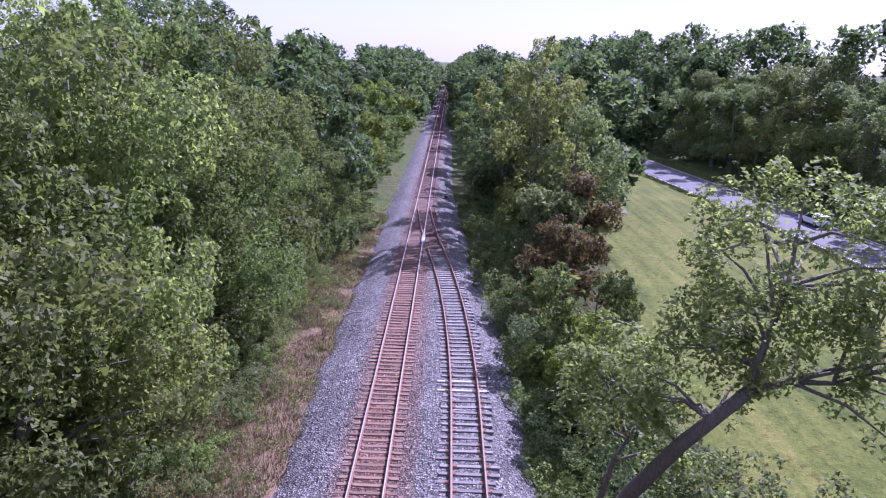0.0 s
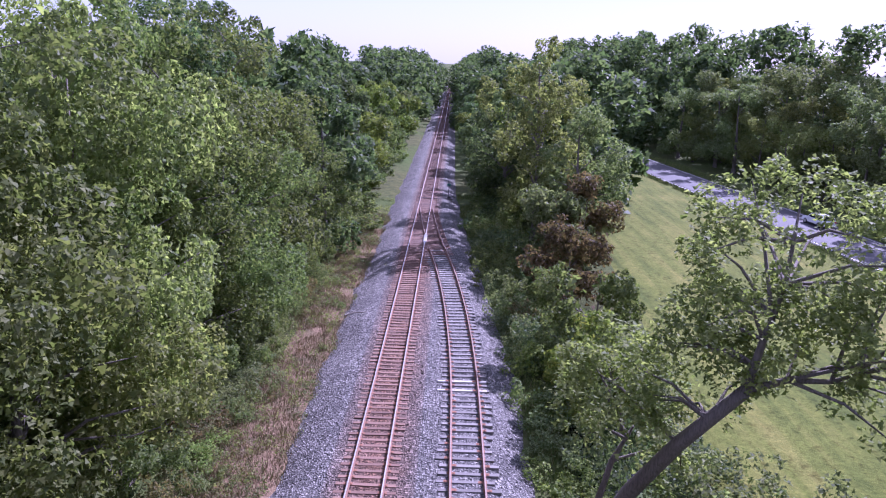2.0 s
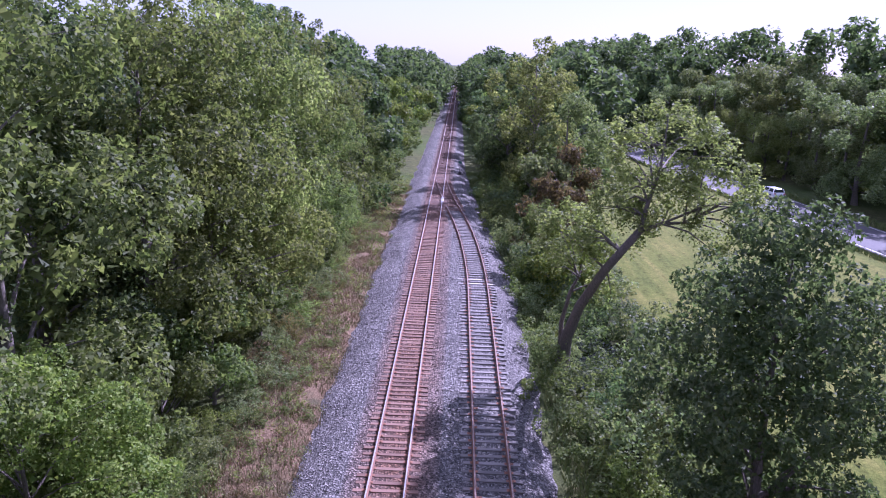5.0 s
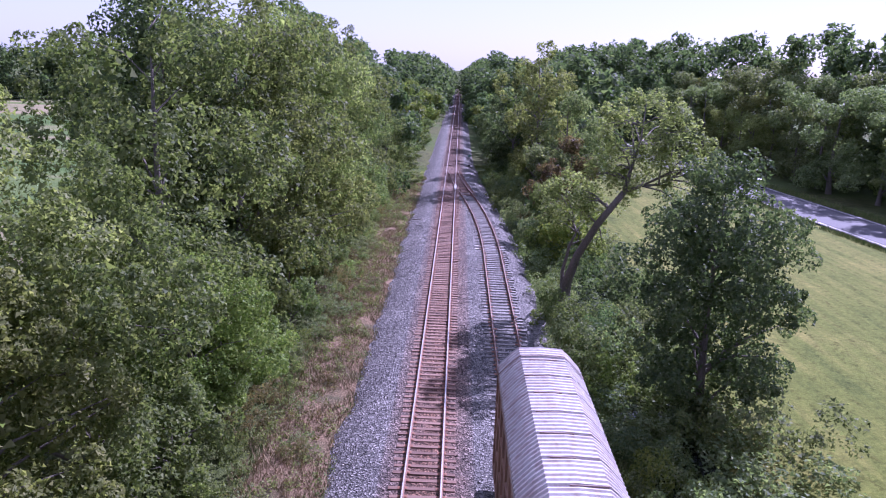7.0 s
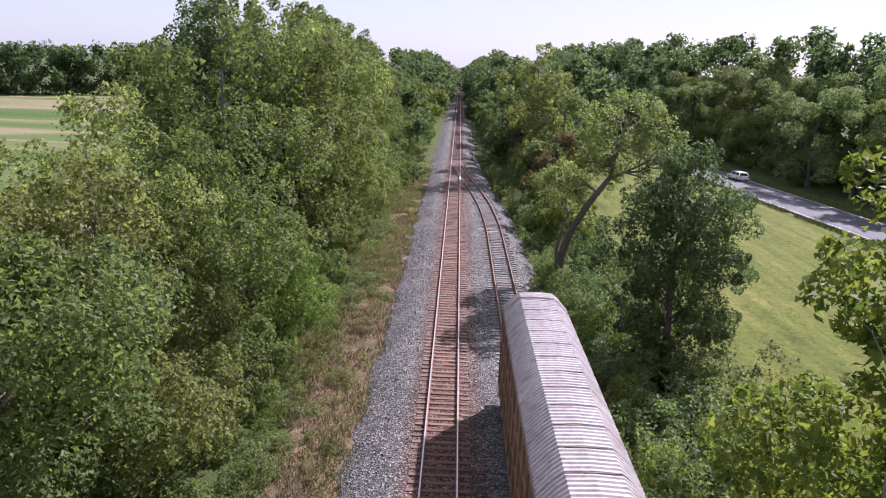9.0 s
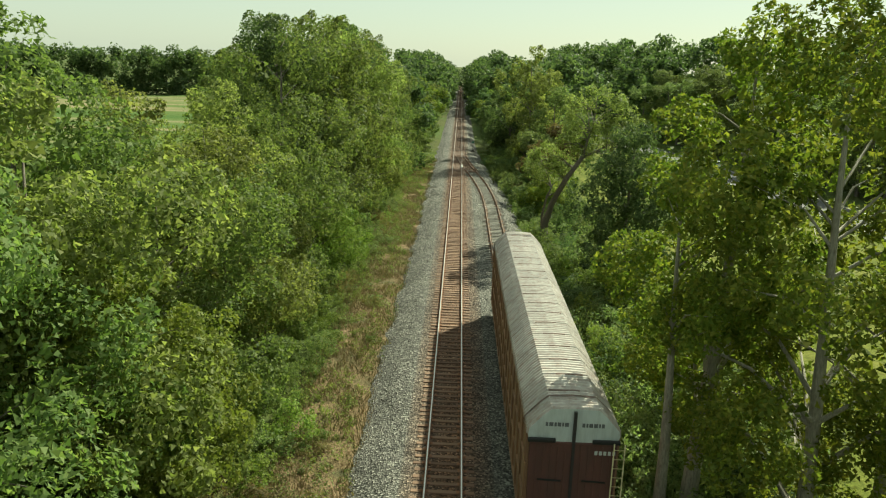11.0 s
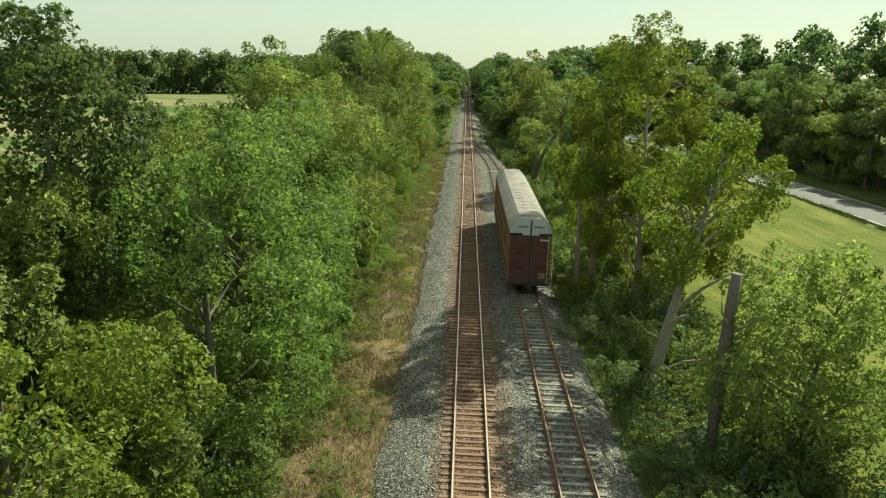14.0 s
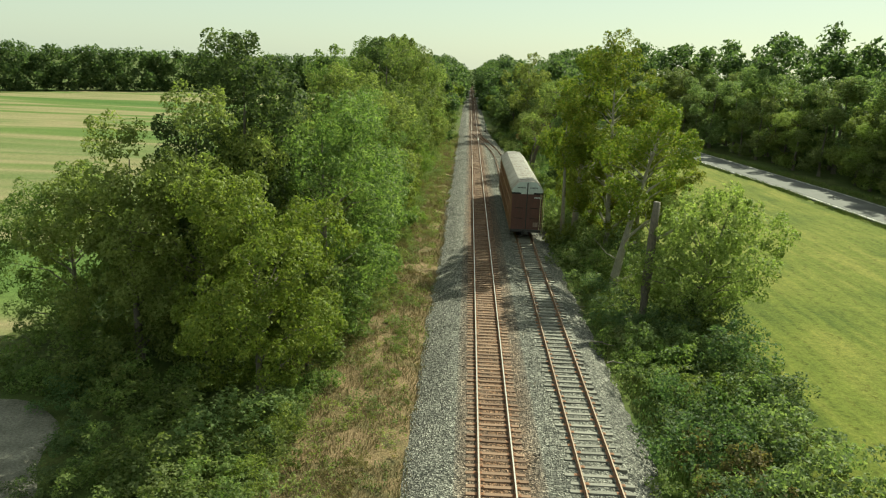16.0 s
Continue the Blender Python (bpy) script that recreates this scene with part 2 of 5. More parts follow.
GROUND, LAWN, CROP, VERGE = ground_material(), lawn_material(), crop_material(), dirt_material()
LOT = dirt_material("grey_dirt", (0.15, 0.14, 0.12), (0.22, 0.205, 0.18), (0.29, 0.27, 0.24))
ASPHALT = plain("asphalt", (0.10, 0.096, 0.096), 0.85, 0.0, 0.2, 0.5, 0.3)
LINE_PAINT = plain("road_line_paint", (0.7, 0.68, 0.6), 0.7)


# ---- building helpers ----
def thing(name, label, category, at=(0, 0, 0), group="", kind=""):
    e = new(name)
    e.location = at
    e.empty_display_size = 0.3
    return tagged(e, label, category, group, kind)


def mesh_from(name, verts, faces):
    me = bpy.data.meshes.new(name)
    me.from_pydata(verts, [], faces)
    me.update()
    return me


def part(name, bm, material, parent=None, label=""):
    me = bpy.data.meshes.new(name)
    bm.to_mesh(me)
    bm.free()
    for m in material if isinstance(material, (list, tuple)) else [material]:
        me.materials.append(m)
    ob = new(name, me)
    ob.parent = parent
    return tagged(ob, label)


def mesh_part(name, me, parent, label=""):
    ob = new(name, me)
    ob.parent = parent
    return tagged(ob, label)


def box(bm, x0, x1, y0, y1, z0, z1, bev=0.0, mat=0):
    r = bmesh.ops.create_cube(bm, size=1.0)
    vs = r["verts"]
    for v in vs:
        v.co = Vector(((x0 + x1) / 2 + v.co.x * (x1 - x0), (y0 + y1) / 2 + v.co.y * (y1 - y0), (z0 + z1) / 2 + v.co.z * (z1 - z0)))
    fs = list({f for v in vs for f in v.link_faces})
    for f in fs:
        f.material_index = mat
    if bev:
        bmesh.ops.bevel(bm, geom=list({e for v in vs for e in v.link_edges}), offset=bev, segments=1, affect="EDGES")


def tube(bm, pts, radii, sides=6, mat=0):
    """A tapered tube along pts."""
    rings = []
    for i, p in enumerate(pts):
        a = Vector(pts[max(i - 1, 0)])
        c = Vector(pts[min(i + 1, len(pts) - 1)])
        q = (c - a).normalized().to_track_quat("Z", "Y")
        rings.append([bm.verts.new(Vector(p) + q @ Vector((math.cos(k * math.tau / sides), math.sin(k * math.tau / sides), 0)) * radii[i]) for k in range(sides)])
    for r0, r1 in zip(rings, rings[1:]):
        for k in range(sides):
            f = bm.faces.new((r0[k], r0[(k + 1) % sides], r1[(k + 1) % sides], r1[k]))
            f.smooth, f.material_index = True, mat
    for r in (rings[0], rings[-1]):
        try:
            bm.faces.new(r).material_index = mat
        except ValueError:
            pass


def sweep(bm, line, profile, mats=None, close=True):
    """Sweeps an (x, z) profile along a plan line of (x, y, z) points."""
    rings = []
    n = len(line)
    for i, p in enumerate(line):
        a, c = Vector(line[max(i - 1, 0)]), Vector(line[min(i + 1, n - 1)])
        d = (c - a).normalized()
        side = Vector((d.y, -d.x, 0)).normalized()
        rings.append([bm.verts.new(Vector(p) + side * u + Vector((0, 0, w))) for u, w in profile])
    m = len(profile)
    for r0, r1 in zip(rings, rings[1:]):
        for k in range(m if close else m - 1):
            f = bm.faces.new((r0[k], r1[k], r1[(k + 1) % m], r0[(k + 1) % m]))
            if mats:
                f.material_index = mats[k]
    if close:
        bm.faces.new(rings[0])
        bm.faces.new(rings[-1][::-1])


# ---- ground ----
def ground_height(x, y):
    """The lie of the land: a low bank under the tracks, a ditch beside it, gentle swells."""
    z = -0.95 + 0.12 * math.sin(x * 0.11 + y * 0.05) * math.cos(y * 0.07)
    if 8.5 < x < 15.5:
        z -= 1.3 * math.sin((x - 8.5) / 7.0 * math.pi)
    if -9 < x < -4:
        z += 0.15 * math.sin((x + 9) / 5.0 * math.pi)
    return z


def ground_sheet():
    xs = [-3000, -1200, -600, -300, -200, -150, -110, -80, -60, -45, -35] + [-30 + i for i in range(0, 61)] + [33, 36, 40, 46, 55, 66, 80, 110, 150, 200, 300, 600, 1200, 3000]
    ys = [-3000, -1000, -400, -200, -150] + [-130 + 3 * i for i in range(0, 90)] + [145, 160, 180, 200, 240, 300, 400, 600, 1000, 3000]
    verts = [(x, y, ground_height(x, y)) for y in ys for x in xs]
    w = len(xs)
    faces = [(j * w + i, j * w + i + 1, (j + 1) * w + i + 1, (j + 1) * w + i) for j in range(len(ys) - 1) for i in range(w - 1)]
    me = mesh_from("ground", verts, faces)
    me.materials.append(GROUND)
    for p in me.polygons:
        p.use_smooth = True
    tagged(new("ground", me), "dark grassy soil with leaf litter around the railway", "ground", kind="structure")


ground_sheet()


def strip(name, left, right, material, label, category, lift=0.03, rows=80, cols=12, thick=None):
    """A sheet between two plan lines (functions of y), laid on the ground."""
    y0, y1, lf, rf = left[0], left[1], left[2], right
    verts, faces = [], []
    for j in range(rows + 1):
        y = y0 + (y1 - y0) * j / rows
        for i in range(cols + 1):
            x = lf(y) + (rf(y) - lf(y)) * i / cols
            z = ground_height(x, y) + lift
            if i in (0, cols) or j in (0, rows):
                z -= lift + 0.05
            verts.append((x, y, z))
    w = cols + 1
    for j in range(rows):
        for i in range(cols):
            faces.append((j * w + i, j * w + i + 1, (j + 1) * w + i + 1, (j + 1) * w + i))
    me = mesh_from(name, verts, faces)
    me.materials.append(material)
    for p in me.polygons:
        p.use_smooth = True
    return tagged(new(name, me), label, category, kind="structure")


def interp(y, pts):
    return float(np.interp(y, [p[0] for p in pts], [p[1] for p in pts]))


ROAD = [(-140, 57.5), (-80, 57), (-40, 56.2), (-14, 55.2), (14, 53.6), (45, 50.2), (72, 47.2), (100, 44.3), (125, 41.2), (160, 37.0), (200, 31.5), (260, 22.0)]
road_x = lambda y: interp(y, ROAD)
lawn_edge = lambda y: interp(y, [(-140, 12.5), (-60, 13), (20, 14), (45, 17), (77, 19), (130, 24), (175, 26)])
strip("field", (-140, 175, lawn_edge), lambda y: road_x(y) - 3.6, LAWN, "mown green meadow with pale mowing rows", "grass field", 0.10, 110, 30)
strip("verge", (-125, 78, lambda y: interp(y, [(-125, -12), (-80, -10.5), (-57, -8.2), (-26, -7.6), (30, -7.4), (130, -7)])), lambda y: -3.6, VERGE, "dry reddish earth and straw beside the ballast", "verge", 0.06, 180, 8)
strip("dirt_lot", (-96, -73.0, lambda y: -26.5 + 1.2 * math.sin(0.4 * y)), lambda y: -19.2 + 0.7 * math.sin(0.9 * y) - max(0.0, y + 79.0) ** 1.5 * 0.35, LOT, "bare grey dirt clearing beside the trees", "dirt clearing", 0.18, 40, 16)
strip("crop_field", (-90, 330, lambda y: -230 + 0.25 * y), lambda y: interp(y, [(-90, -27), (60, -30), (200, -50), (330, -90)]), CROP, "flat farm field in green and straw bands", "farm field", 0.12, 60, 30)


def road():
    fine = []
    for y in range(-140, 261, 8):
        fine.append((road_x(y), y, -0.84 + 0.02))
    bm = bmesh.new()
    sweep(bm, fine, [(-4.3, -0.35), (4.3, -0.35), (4.2, 0.04), (0, 0.12), (-4.2, 0.04)])
    base = part("road", bm, ASPHALT)
    tagged(base, "grey two-lane asphalt road with worn edges", "road", kind="structure")
    for nm, u in (("edge_line", -3.75), ("edge_line", 3.75)):
        bm = bmesh.new()
        h = 0.12 - 0.08 * abs(u) / 4.2
        sweep(bm, [(x, y, z + h) for x, y, z in fine], [(u - 0.06, 0.002), (u + 0.06, 0.002), (u + 0.06, 0.006), (u - 0.06, 0.006)])
        part(nm, bm, LINE_PAINT, base, "faded white road line")


road()


def creek():
    """A narrow, still run of water in the ditch."""
    m, nt, b = nodes_of("still_water")
    b.inputs["Base Color"].default_value = (0.03, 0.035, 0.03, 1)
    b.inputs["Roughness"].default_value = 0.06
    bump(nt, b, noise_tex(nt, 3.0, 3.0, world_pos(nt)), 0.08, 0.02)
    bm = bmesh.new()
    sweep(bm, [(11.7 + 0.4 * math.sin(y * 0.15), y, -1.66) for y in range(-120, 61, 3)], [(-1.9, -0.5), (1.9, -0.5), (1.9, 0.0), (-1.9, 0.0)])
    tagged(part("water", bm, m), "narrow dark creek in the ditch", "water", kind="structure")


creek()


# ---- tracks ----
GAUGE = 0.7525   # half the distance between rail centres
SIDE = 4.33      # the siding's centre line
MAIN_TIE, SIDE_TIE = 0.57, 0.67


def siding_x(y):
    return interp(y, [(-140, 4.42), (-60, 4.35), (36, 4.33), (45, 3.98), (52, 3.52), (59.5, 2.83), (67.5, 1.86), (75, 1.08), (82, 0.5), (88, 0.16), (93, 0.03)])


def smooth_siding(y):
    return sum(siding_x(y + d) for d in (-4, -2, 0, 2, 4)) / 5


def bed_right(y):
    return interp(y, [(-140, 7.5), (36, 7.4), (52, 6.7), (73, 5.2), (100, 3.9), (130, 3.7), (600, 3.7)])


def ballast_bed():
    ys = [-140 + 0.8 * i for i in range(0, 350)] + [140 + 10 * i for i in range(0, 47)]
    verts, faces = [], []
    us = [i / 22 for i in range(23)]
    for y in ys:
        a, c = -4.3 + 0.5 * noise.noise((0, y * 0.25, 3)), bed_right(y) + 0.35 * noise.noise((5, y * 0.22, 9))
        for u in us:
            x = a + (c - a) * u
            e = min(x - a, c - x)
            z = -0.24 - 0.75 * max(0.0, 1 - e / 1.9) ** 1.2
            if -1.35 < x < 1.35:
                z += 0.02
            z += (0.05 + 0.1 * max(0.0, 1 - e / 1.5)) * noise.noise((x * 1.3, y * 1.3, 0)) + 0.035 * noise.noise((x * 4, y * 4, 5))
            verts.append((x, y, min(z, -0.2)))
    w = len(us)
    for j in range(len(ys) - 1):
        for i in range(w - 1):
            faces.append((j * w + i, j * w + i + 1, (j + 1) * w + i + 1, (j + 1) * w + i))
    me = mesh_from("ballast_bed", verts, faces)
    me.materials.append(BALLAST)
    for p in me.polygons:
        p.use_smooth = True
    return tagged(new("ballast_bed", me), "grey crushed stone ballast bed under both tracks", "ballast", kind="structure")


ballast_bed()


def loose_stones():
    """Single stones that lie on top of the bed, too many to count."""
    n = 9000
    y = rng.uniform(-88, 45, n)
    x = rng.uniform(-4.0, 7.2, n)
    keep = (np.abs(x) > 1.35) & (np.abs(x - 4.33) > 1.3)
    x, y = x[keep], y[keep]
    n = len(x)
    e = np.minimum(x + 4.3, 7.4 - x)
    z = -0.24 - 0.75 * np.maximum(0, 1 - e / 1.9) ** 1.2 + 0.01
    base = np.array([(1, 0, 0), (-0.5, 0.87, 0), (-0.5, -0.87, 0), (0.1, 0, 0.9), (0, 0, -0.6)])
    fc = np.array([(0, 1, 3), (1, 2, 3), (2, 0, 3)])
    s = rng.uniform(0.03, 0.075, (n, 1, 1))
    a = rng.uniform(0, 6.28, n)
    ca, sa = np.cos(a), np.sin(a)
    rot = np.zeros((n, 3, 3))
    rot[:, 0, 0], rot[:, 0, 1], rot[:, 1, 0], rot[:, 1, 1], rot[:, 2, 2] = ca, -sa, sa, ca, 1
    v = np.einsum("nij,kj->nki", rot, base) * s + np.stack([x, y, z], 1)[:, None, :]
    f = fc[None] + (np.arange(n) * 5)[:, None, None]
    me = mesh_from("loose_stones", v.reshape(-1, 3).tolist(), f.reshape(-1, 3).tolist())
    me.materials.append(BALLAST)
    tagged(new("loose_stones", me), "loose grey ballast stones lying on the bed", "stones", kind="stuff")


loose_stones()

RAIL = [(-0.075, -0.185), (0.075, -0.185), (0.07, -0.165), (0.012, -0.15), (0.012, -0.05), (0.036, -0.04), (0.036, -0.008), (0.028, 0.0), (-0.028, 0.0), (-0.036, -0.008), (-0.036, -0.04), (-0.012, -0.05), (-0.012, -0.15), (-0.07, -0.165)]
RAIL_MATS = [0, 0, 0, 0, 0, 0, 0, 1, 0, 0, 0, 0, 0, 0]


def rail(parent, line, top, name="rail", label=""):
    bm = bmesh.new()
    sweep(bm, line, RAIL, RAIL_MATS)
    return part(name, bm, [RAIL_SIDE, top], parent, label)


def tie_mesh(name, length, material, plates=True):
    bm = bmesh.new()
    box(bm, -length / 2, length / 2, -0.115, 0.115, -0.36, -0.185, 0.012)
    if plates:
        for s in (-1, 1):
            box(bm, s * GAUGE - 0.19, s * GAUGE + 0.19, -0.09, 0.09, -0.186, -0.170, 0, 1)
            for e in (-0.11, 0.11):
                box(bm, s * GAUGE + e - 0.02, s * GAUGE + e + 0.02, -0.05, 0.05, -0.171, -0.150, 0, 1)
    me = bpy.data.meshes.new(name)
    bm.to_mesh(me)
    bm.free()
    me.materials.append(material)
    me.materials.append(PLATE)
    return me


def lay_ties(parent, centre, heading, y0, y1, step, meshes, jitter, far_to, material, length):
    y, k = y0, 0
    while y < y1 and k < 300:
        o = new("tie", R.choice(meshes))
        o.parent = parent
        o.location = (centre(y) + R.uniform(-jitter, jitter), y + R.uniform(-0.03, 0.03), R.uniform(-0.012, 0.006))
        o.rotation_euler = (0, 0, heading(y) + R.gauss(0, 0.012))
        y += step * R.uniform(0.95, 1.05)
        k += 1
    if far_to > y:
        vs, fs = [], []
        while y < far_to:
            hw, c = length / 2, centre(y)
            n0 = len(vs)
            for zz in (-0.36, -0.185):
                for sx, sy in ((-1, -1), (1, -1), (1, 1), (-1, 1)):
                    vs.append((c + sx * hw, y + sy * 0.115, zz))
            fs += [(n0 + 4, n0 + 5, n0 + 6, n0 + 7), (n0, n0 + 1, n0 + 5, n0 + 4), (n0 + 1, n0 + 2, n0 + 6, n0 + 5), (n0 + 2, n0 + 3, n0 + 7, n0 + 6), (n0 + 3, n0, n0 + 4, n0 + 7)]
            y += step
        me = mesh_from("far_ties", vs, fs)
        me.materials.append(material)
        o = new("far_ties", me)
        o.parent = parent
        tagged(o, "row of far wooden ties", kind="stuff")


main = thing("railway_track", "straight main track with rusty rails on dark wooden ties", "railway track")
ys_main = [-140 + 20 * i for i in range(38)]
for s in (-1, 1):
    rail(main, [(s * GAUGE, y, 0) for y in ys_main], RAIL_TOP)

side = thing("railway_track", "weathered siding track with dull rails and grey ties", "railway track")
ys_side = [-140 + 10 * i for i in range(17)] + [30 + 2 * i for i in range(0, 29)]
side_line = [(smooth_siding(y), y, 0) for y in ys_side]


def offset_line(line, d):
    out = []
    for i, p in enumerate(line):
        a, c = Vector(line[max(i - 1, 0)]), Vector(line[min(i + 1, len(line) - 1)])
        t = (c - a).normalized()
        out.append((p[0] + t.y * d, p[1] - t.x * d, p[2]))
    return out


# the outer rail runs on to the point of the switch, the inner rail crosses the frog
rail(side, [p for p in offset_line(side_line, GAUGE) if p[1] < 86.5], RAIL_TOP_OLD)
rail(side, [p for p in offset_line(side_line, -GAUGE) if p[1] < 67.5], RAIL_TOP_OLD)
rail(side, [(x, y, 0.0) for x, y, z in offset_line(side_line, -GAUGE) if 71.4 < y < 87.5 and x > -GAUGE + 0.05], RAIL_TOP_OLD, "closure_rail")

turnout = thing("railway_switch", "rusty switch with cast frog, guard rails and stand", "railway switch")
bm = bmesh.new()
box(bm, GAUGE - 0.16, GAUGE + 0.16, 68.3, 71.3, -0.17, 0.004, 0.03)
for d in (-0.06, 0.06):
    box(bm, GAUGE + d - 0.02, GAUGE + d + 0.02, 67.6, 72.0, -0.1, 0.006)
part("frog", bm, RAIL_TOP, turnout, "bright worn cast steel frog")
for x in (-GAUGE + 0.09, 2.05):
    bm = bmesh.new()
    sweep(bm, [(x + 0.05, 66.5, 0), (x, 67.4, 0), (x, 71.8, 0), (x + 0.05, 72.7, 0)] if x < 0 else [(x + 0.62, 66.5, 0), (x + 0.5, 67.4, 0), (x + 0.08, 71.4, 0), (x - 0.08, 72.6, 0)], [(-0.03, -0.17), (0.03, -0.17), (0.03, 0.005), (-0.03, 0.005)])
    part("guard_rail", bm, RAIL_SIDE, turnout)
bm = bmesh.new()
box(bm, -1.1, 2.8, 93.0, 93.12, -0.14, -0.08)
part("throw_rod", bm, STEEL_DARK, turnout)
stand = thing("switch_stand", "dark iron switch stand with a small green target", "switch stand", (2.9, 93.6, -0.2))
bm = bmesh.new()
box(bm, -0.5, 0.5, -0.35, 0.35, -0.16, 0.02, 0.02)
part("stand_ties", bm, TIE_OLD, stand)
bm = bmesh.new()
box(bm, -0.22, 0.22, -0.18, 0.18, 0.02, 0.3, 0.04)
tube(bm, [(0, 0, 0.3), (0, 0, 1.1)], [0.1, 0.07], 8)
part("stand_body", bm, STEEL_DARK, stand)
bm = bmesh.new()
tube(bm, [(0, 0, 1.0), (0, 0, 1.9)], [0.04, 0.035], 6)
part("mast", bm, STEEL_DARK, stand)
bm = bmesh.new()
box(bm, -0.22, 0.22, -0.015, 0.015, 1.6, 1.95, 0.03)
part("target", bm, GREEN_PAINT, stand, "faded green target plate")
bm = bmesh.new()
tube(bm, [(0.1, 0, 0.5), (0.5, 0.05, 0.3), (0.8, 0.1, 0.12)], [0.03, 0.03, 0.04], 6)
part("throw_lever", bm, STEEL_DARK, stand)

mains = [tie_mesh("tie_dark", 2.6, TIE_MAIN), tie_mesh("tie_dark_b", 2.66, TIE_MAIN), tie_mesh("tie_dark_c", 2.56, TIE_MAIN)]
olds = [tie_mesh("tie_grey", 2.55, TIE_OLD), tie_mesh("tie_grey_b", 2.7, TIE_OLD), tie_mesh("tie_grey_c", 2.48, TIE_OLD)]


# ---- foliage ----
def leaf_mesh(name, c, nrm, size, material, aspect=0.75):
    """Small pointed leaves at points c with normals nrm, one triangle each."""
    n = len(c)
    nrm = nrm / np.maximum(np.linalg.norm(nrm, axis=1, keepdims=True), 1e-6)
    t = rng.normal(size=(n, 3))
    t -= nrm * np.sum(t * nrm, 1, keepdims=True)
    t /= np.maximum(np.linalg.norm(t, axis=1, keepdims=True), 1e-6)
    u = np.cross(nrm, t)
    s = (size * rng.uniform(0.65, 1.35, n))[:, None]
    v = np.stack([c - t * s * 0.4 + u * s * 0.5 * aspect, c - t * s * 0.4 - u * s * 0.5 * aspect, c + t * s * 0.6], 1).reshape(-1, 3)
    me = bpy.data.meshes.new(name)
    me.vertices.add(3 * n)
    me.vertices.foreach_set("co", v.astype(np.float32).ravel())
    me.loops.add(3 * n)
    me.loops.foreach_set("vertex_index", np.arange(3 * n, dtype=np.int32))
    me.polygons.add(n)
    me.polygons.foreach_set("loop_start", np.arange(0, 3 * n, 3, dtype=np.int32))
    me.update(calc_edges=True)
    me.validate()
    me.materials.append(material)
    return me


def clump_leaves(centres, radii, per, up=0.45, axis=None):
    """Leaves on tapering sprays: full at the foot, running out to a tip along the axis."""
    k = len(centres)
    if axis is None:
        axis = rng.normal(size=(k, 3)) * 0.45 + np.array((0, 0, 1.0))
    axis = axis / np.linalg.norm(axis, axis=1, keepdims=True)
    idx = np.repeat(np.arange(k), per)
    n = len(idx)
    ax = axis[idx]
    d = rng.normal(size=(n, 3))
    d -= ax * np.sum(d * ax, 1, keepdims=True)
    d /= np.maximum(np.linalg.norm(d, axis=1, keepdims=True), 1e-6)
    t = rng.random(n)
    wide = np.clip(1.03 - t, 0, 1) ** 0.5 * np.clip(0.5 + 2.2 * t, 0, 1)
    wob = 1 + 0.3 * np.sin(d[:, 0] * 5 + idx + 4 * t) * np.cos(d[:, 1] * 6 + 2 * idx)
    r = radii[idx] * (1.0 - 0.6 * rng.random(n) ** 1.5) * wob
    p = centres[idx] + ax * (radii[idx] * (1.5 * t - 0.65))[:, None] + d * (r * wide * 1.1)[:, None]
    nrm = d * 0.5 + ax * 0.85 + np.array((0, 0, up * 0.8)) + rng.normal(size=d.shape) * 0.95
    return p, nrm


PROFILE = {
    "oval": lambda t: np.sin(np.pi * np.clip(t, 0.02, 0.985) ** 0.9) ** 0.5,
    "cone": lambda t: np.clip(1.15 * (1 - t) ** 0.75, 0, 1) * np.clip(t * 6, 0.25, 1),
    "column": lambda t: np.clip(np.sin(np.pi * np.clip(t, 0.02, 0.99) ** 0.7), 0.0, 1) ** 0.45,
    "dome": lambda t: np.clip(1 - np.abs((t - 0.46) / 0.56) ** 4, 0.02, 1) ** 0.5,
    "spread": lambda t: np.sin(np.pi * np.clip(t, 0.03, 0.98) ** 1.25) ** 0.55,
}


def spread_out(pts, n, g):
    """Picks n of the points that stand well apart."""
    order = [0]
    d = np.linalg.norm(pts - pts[0], axis=1)
    while len(order) < min(n, len(pts)):
        k = int(np.argmax(d * g.uniform(0.55, 1.0, len(d))))
        order.append(k)
        d = np.minimum(d, np.linalg.norm(pts - pts[k], axis=1))
    return pts[order]


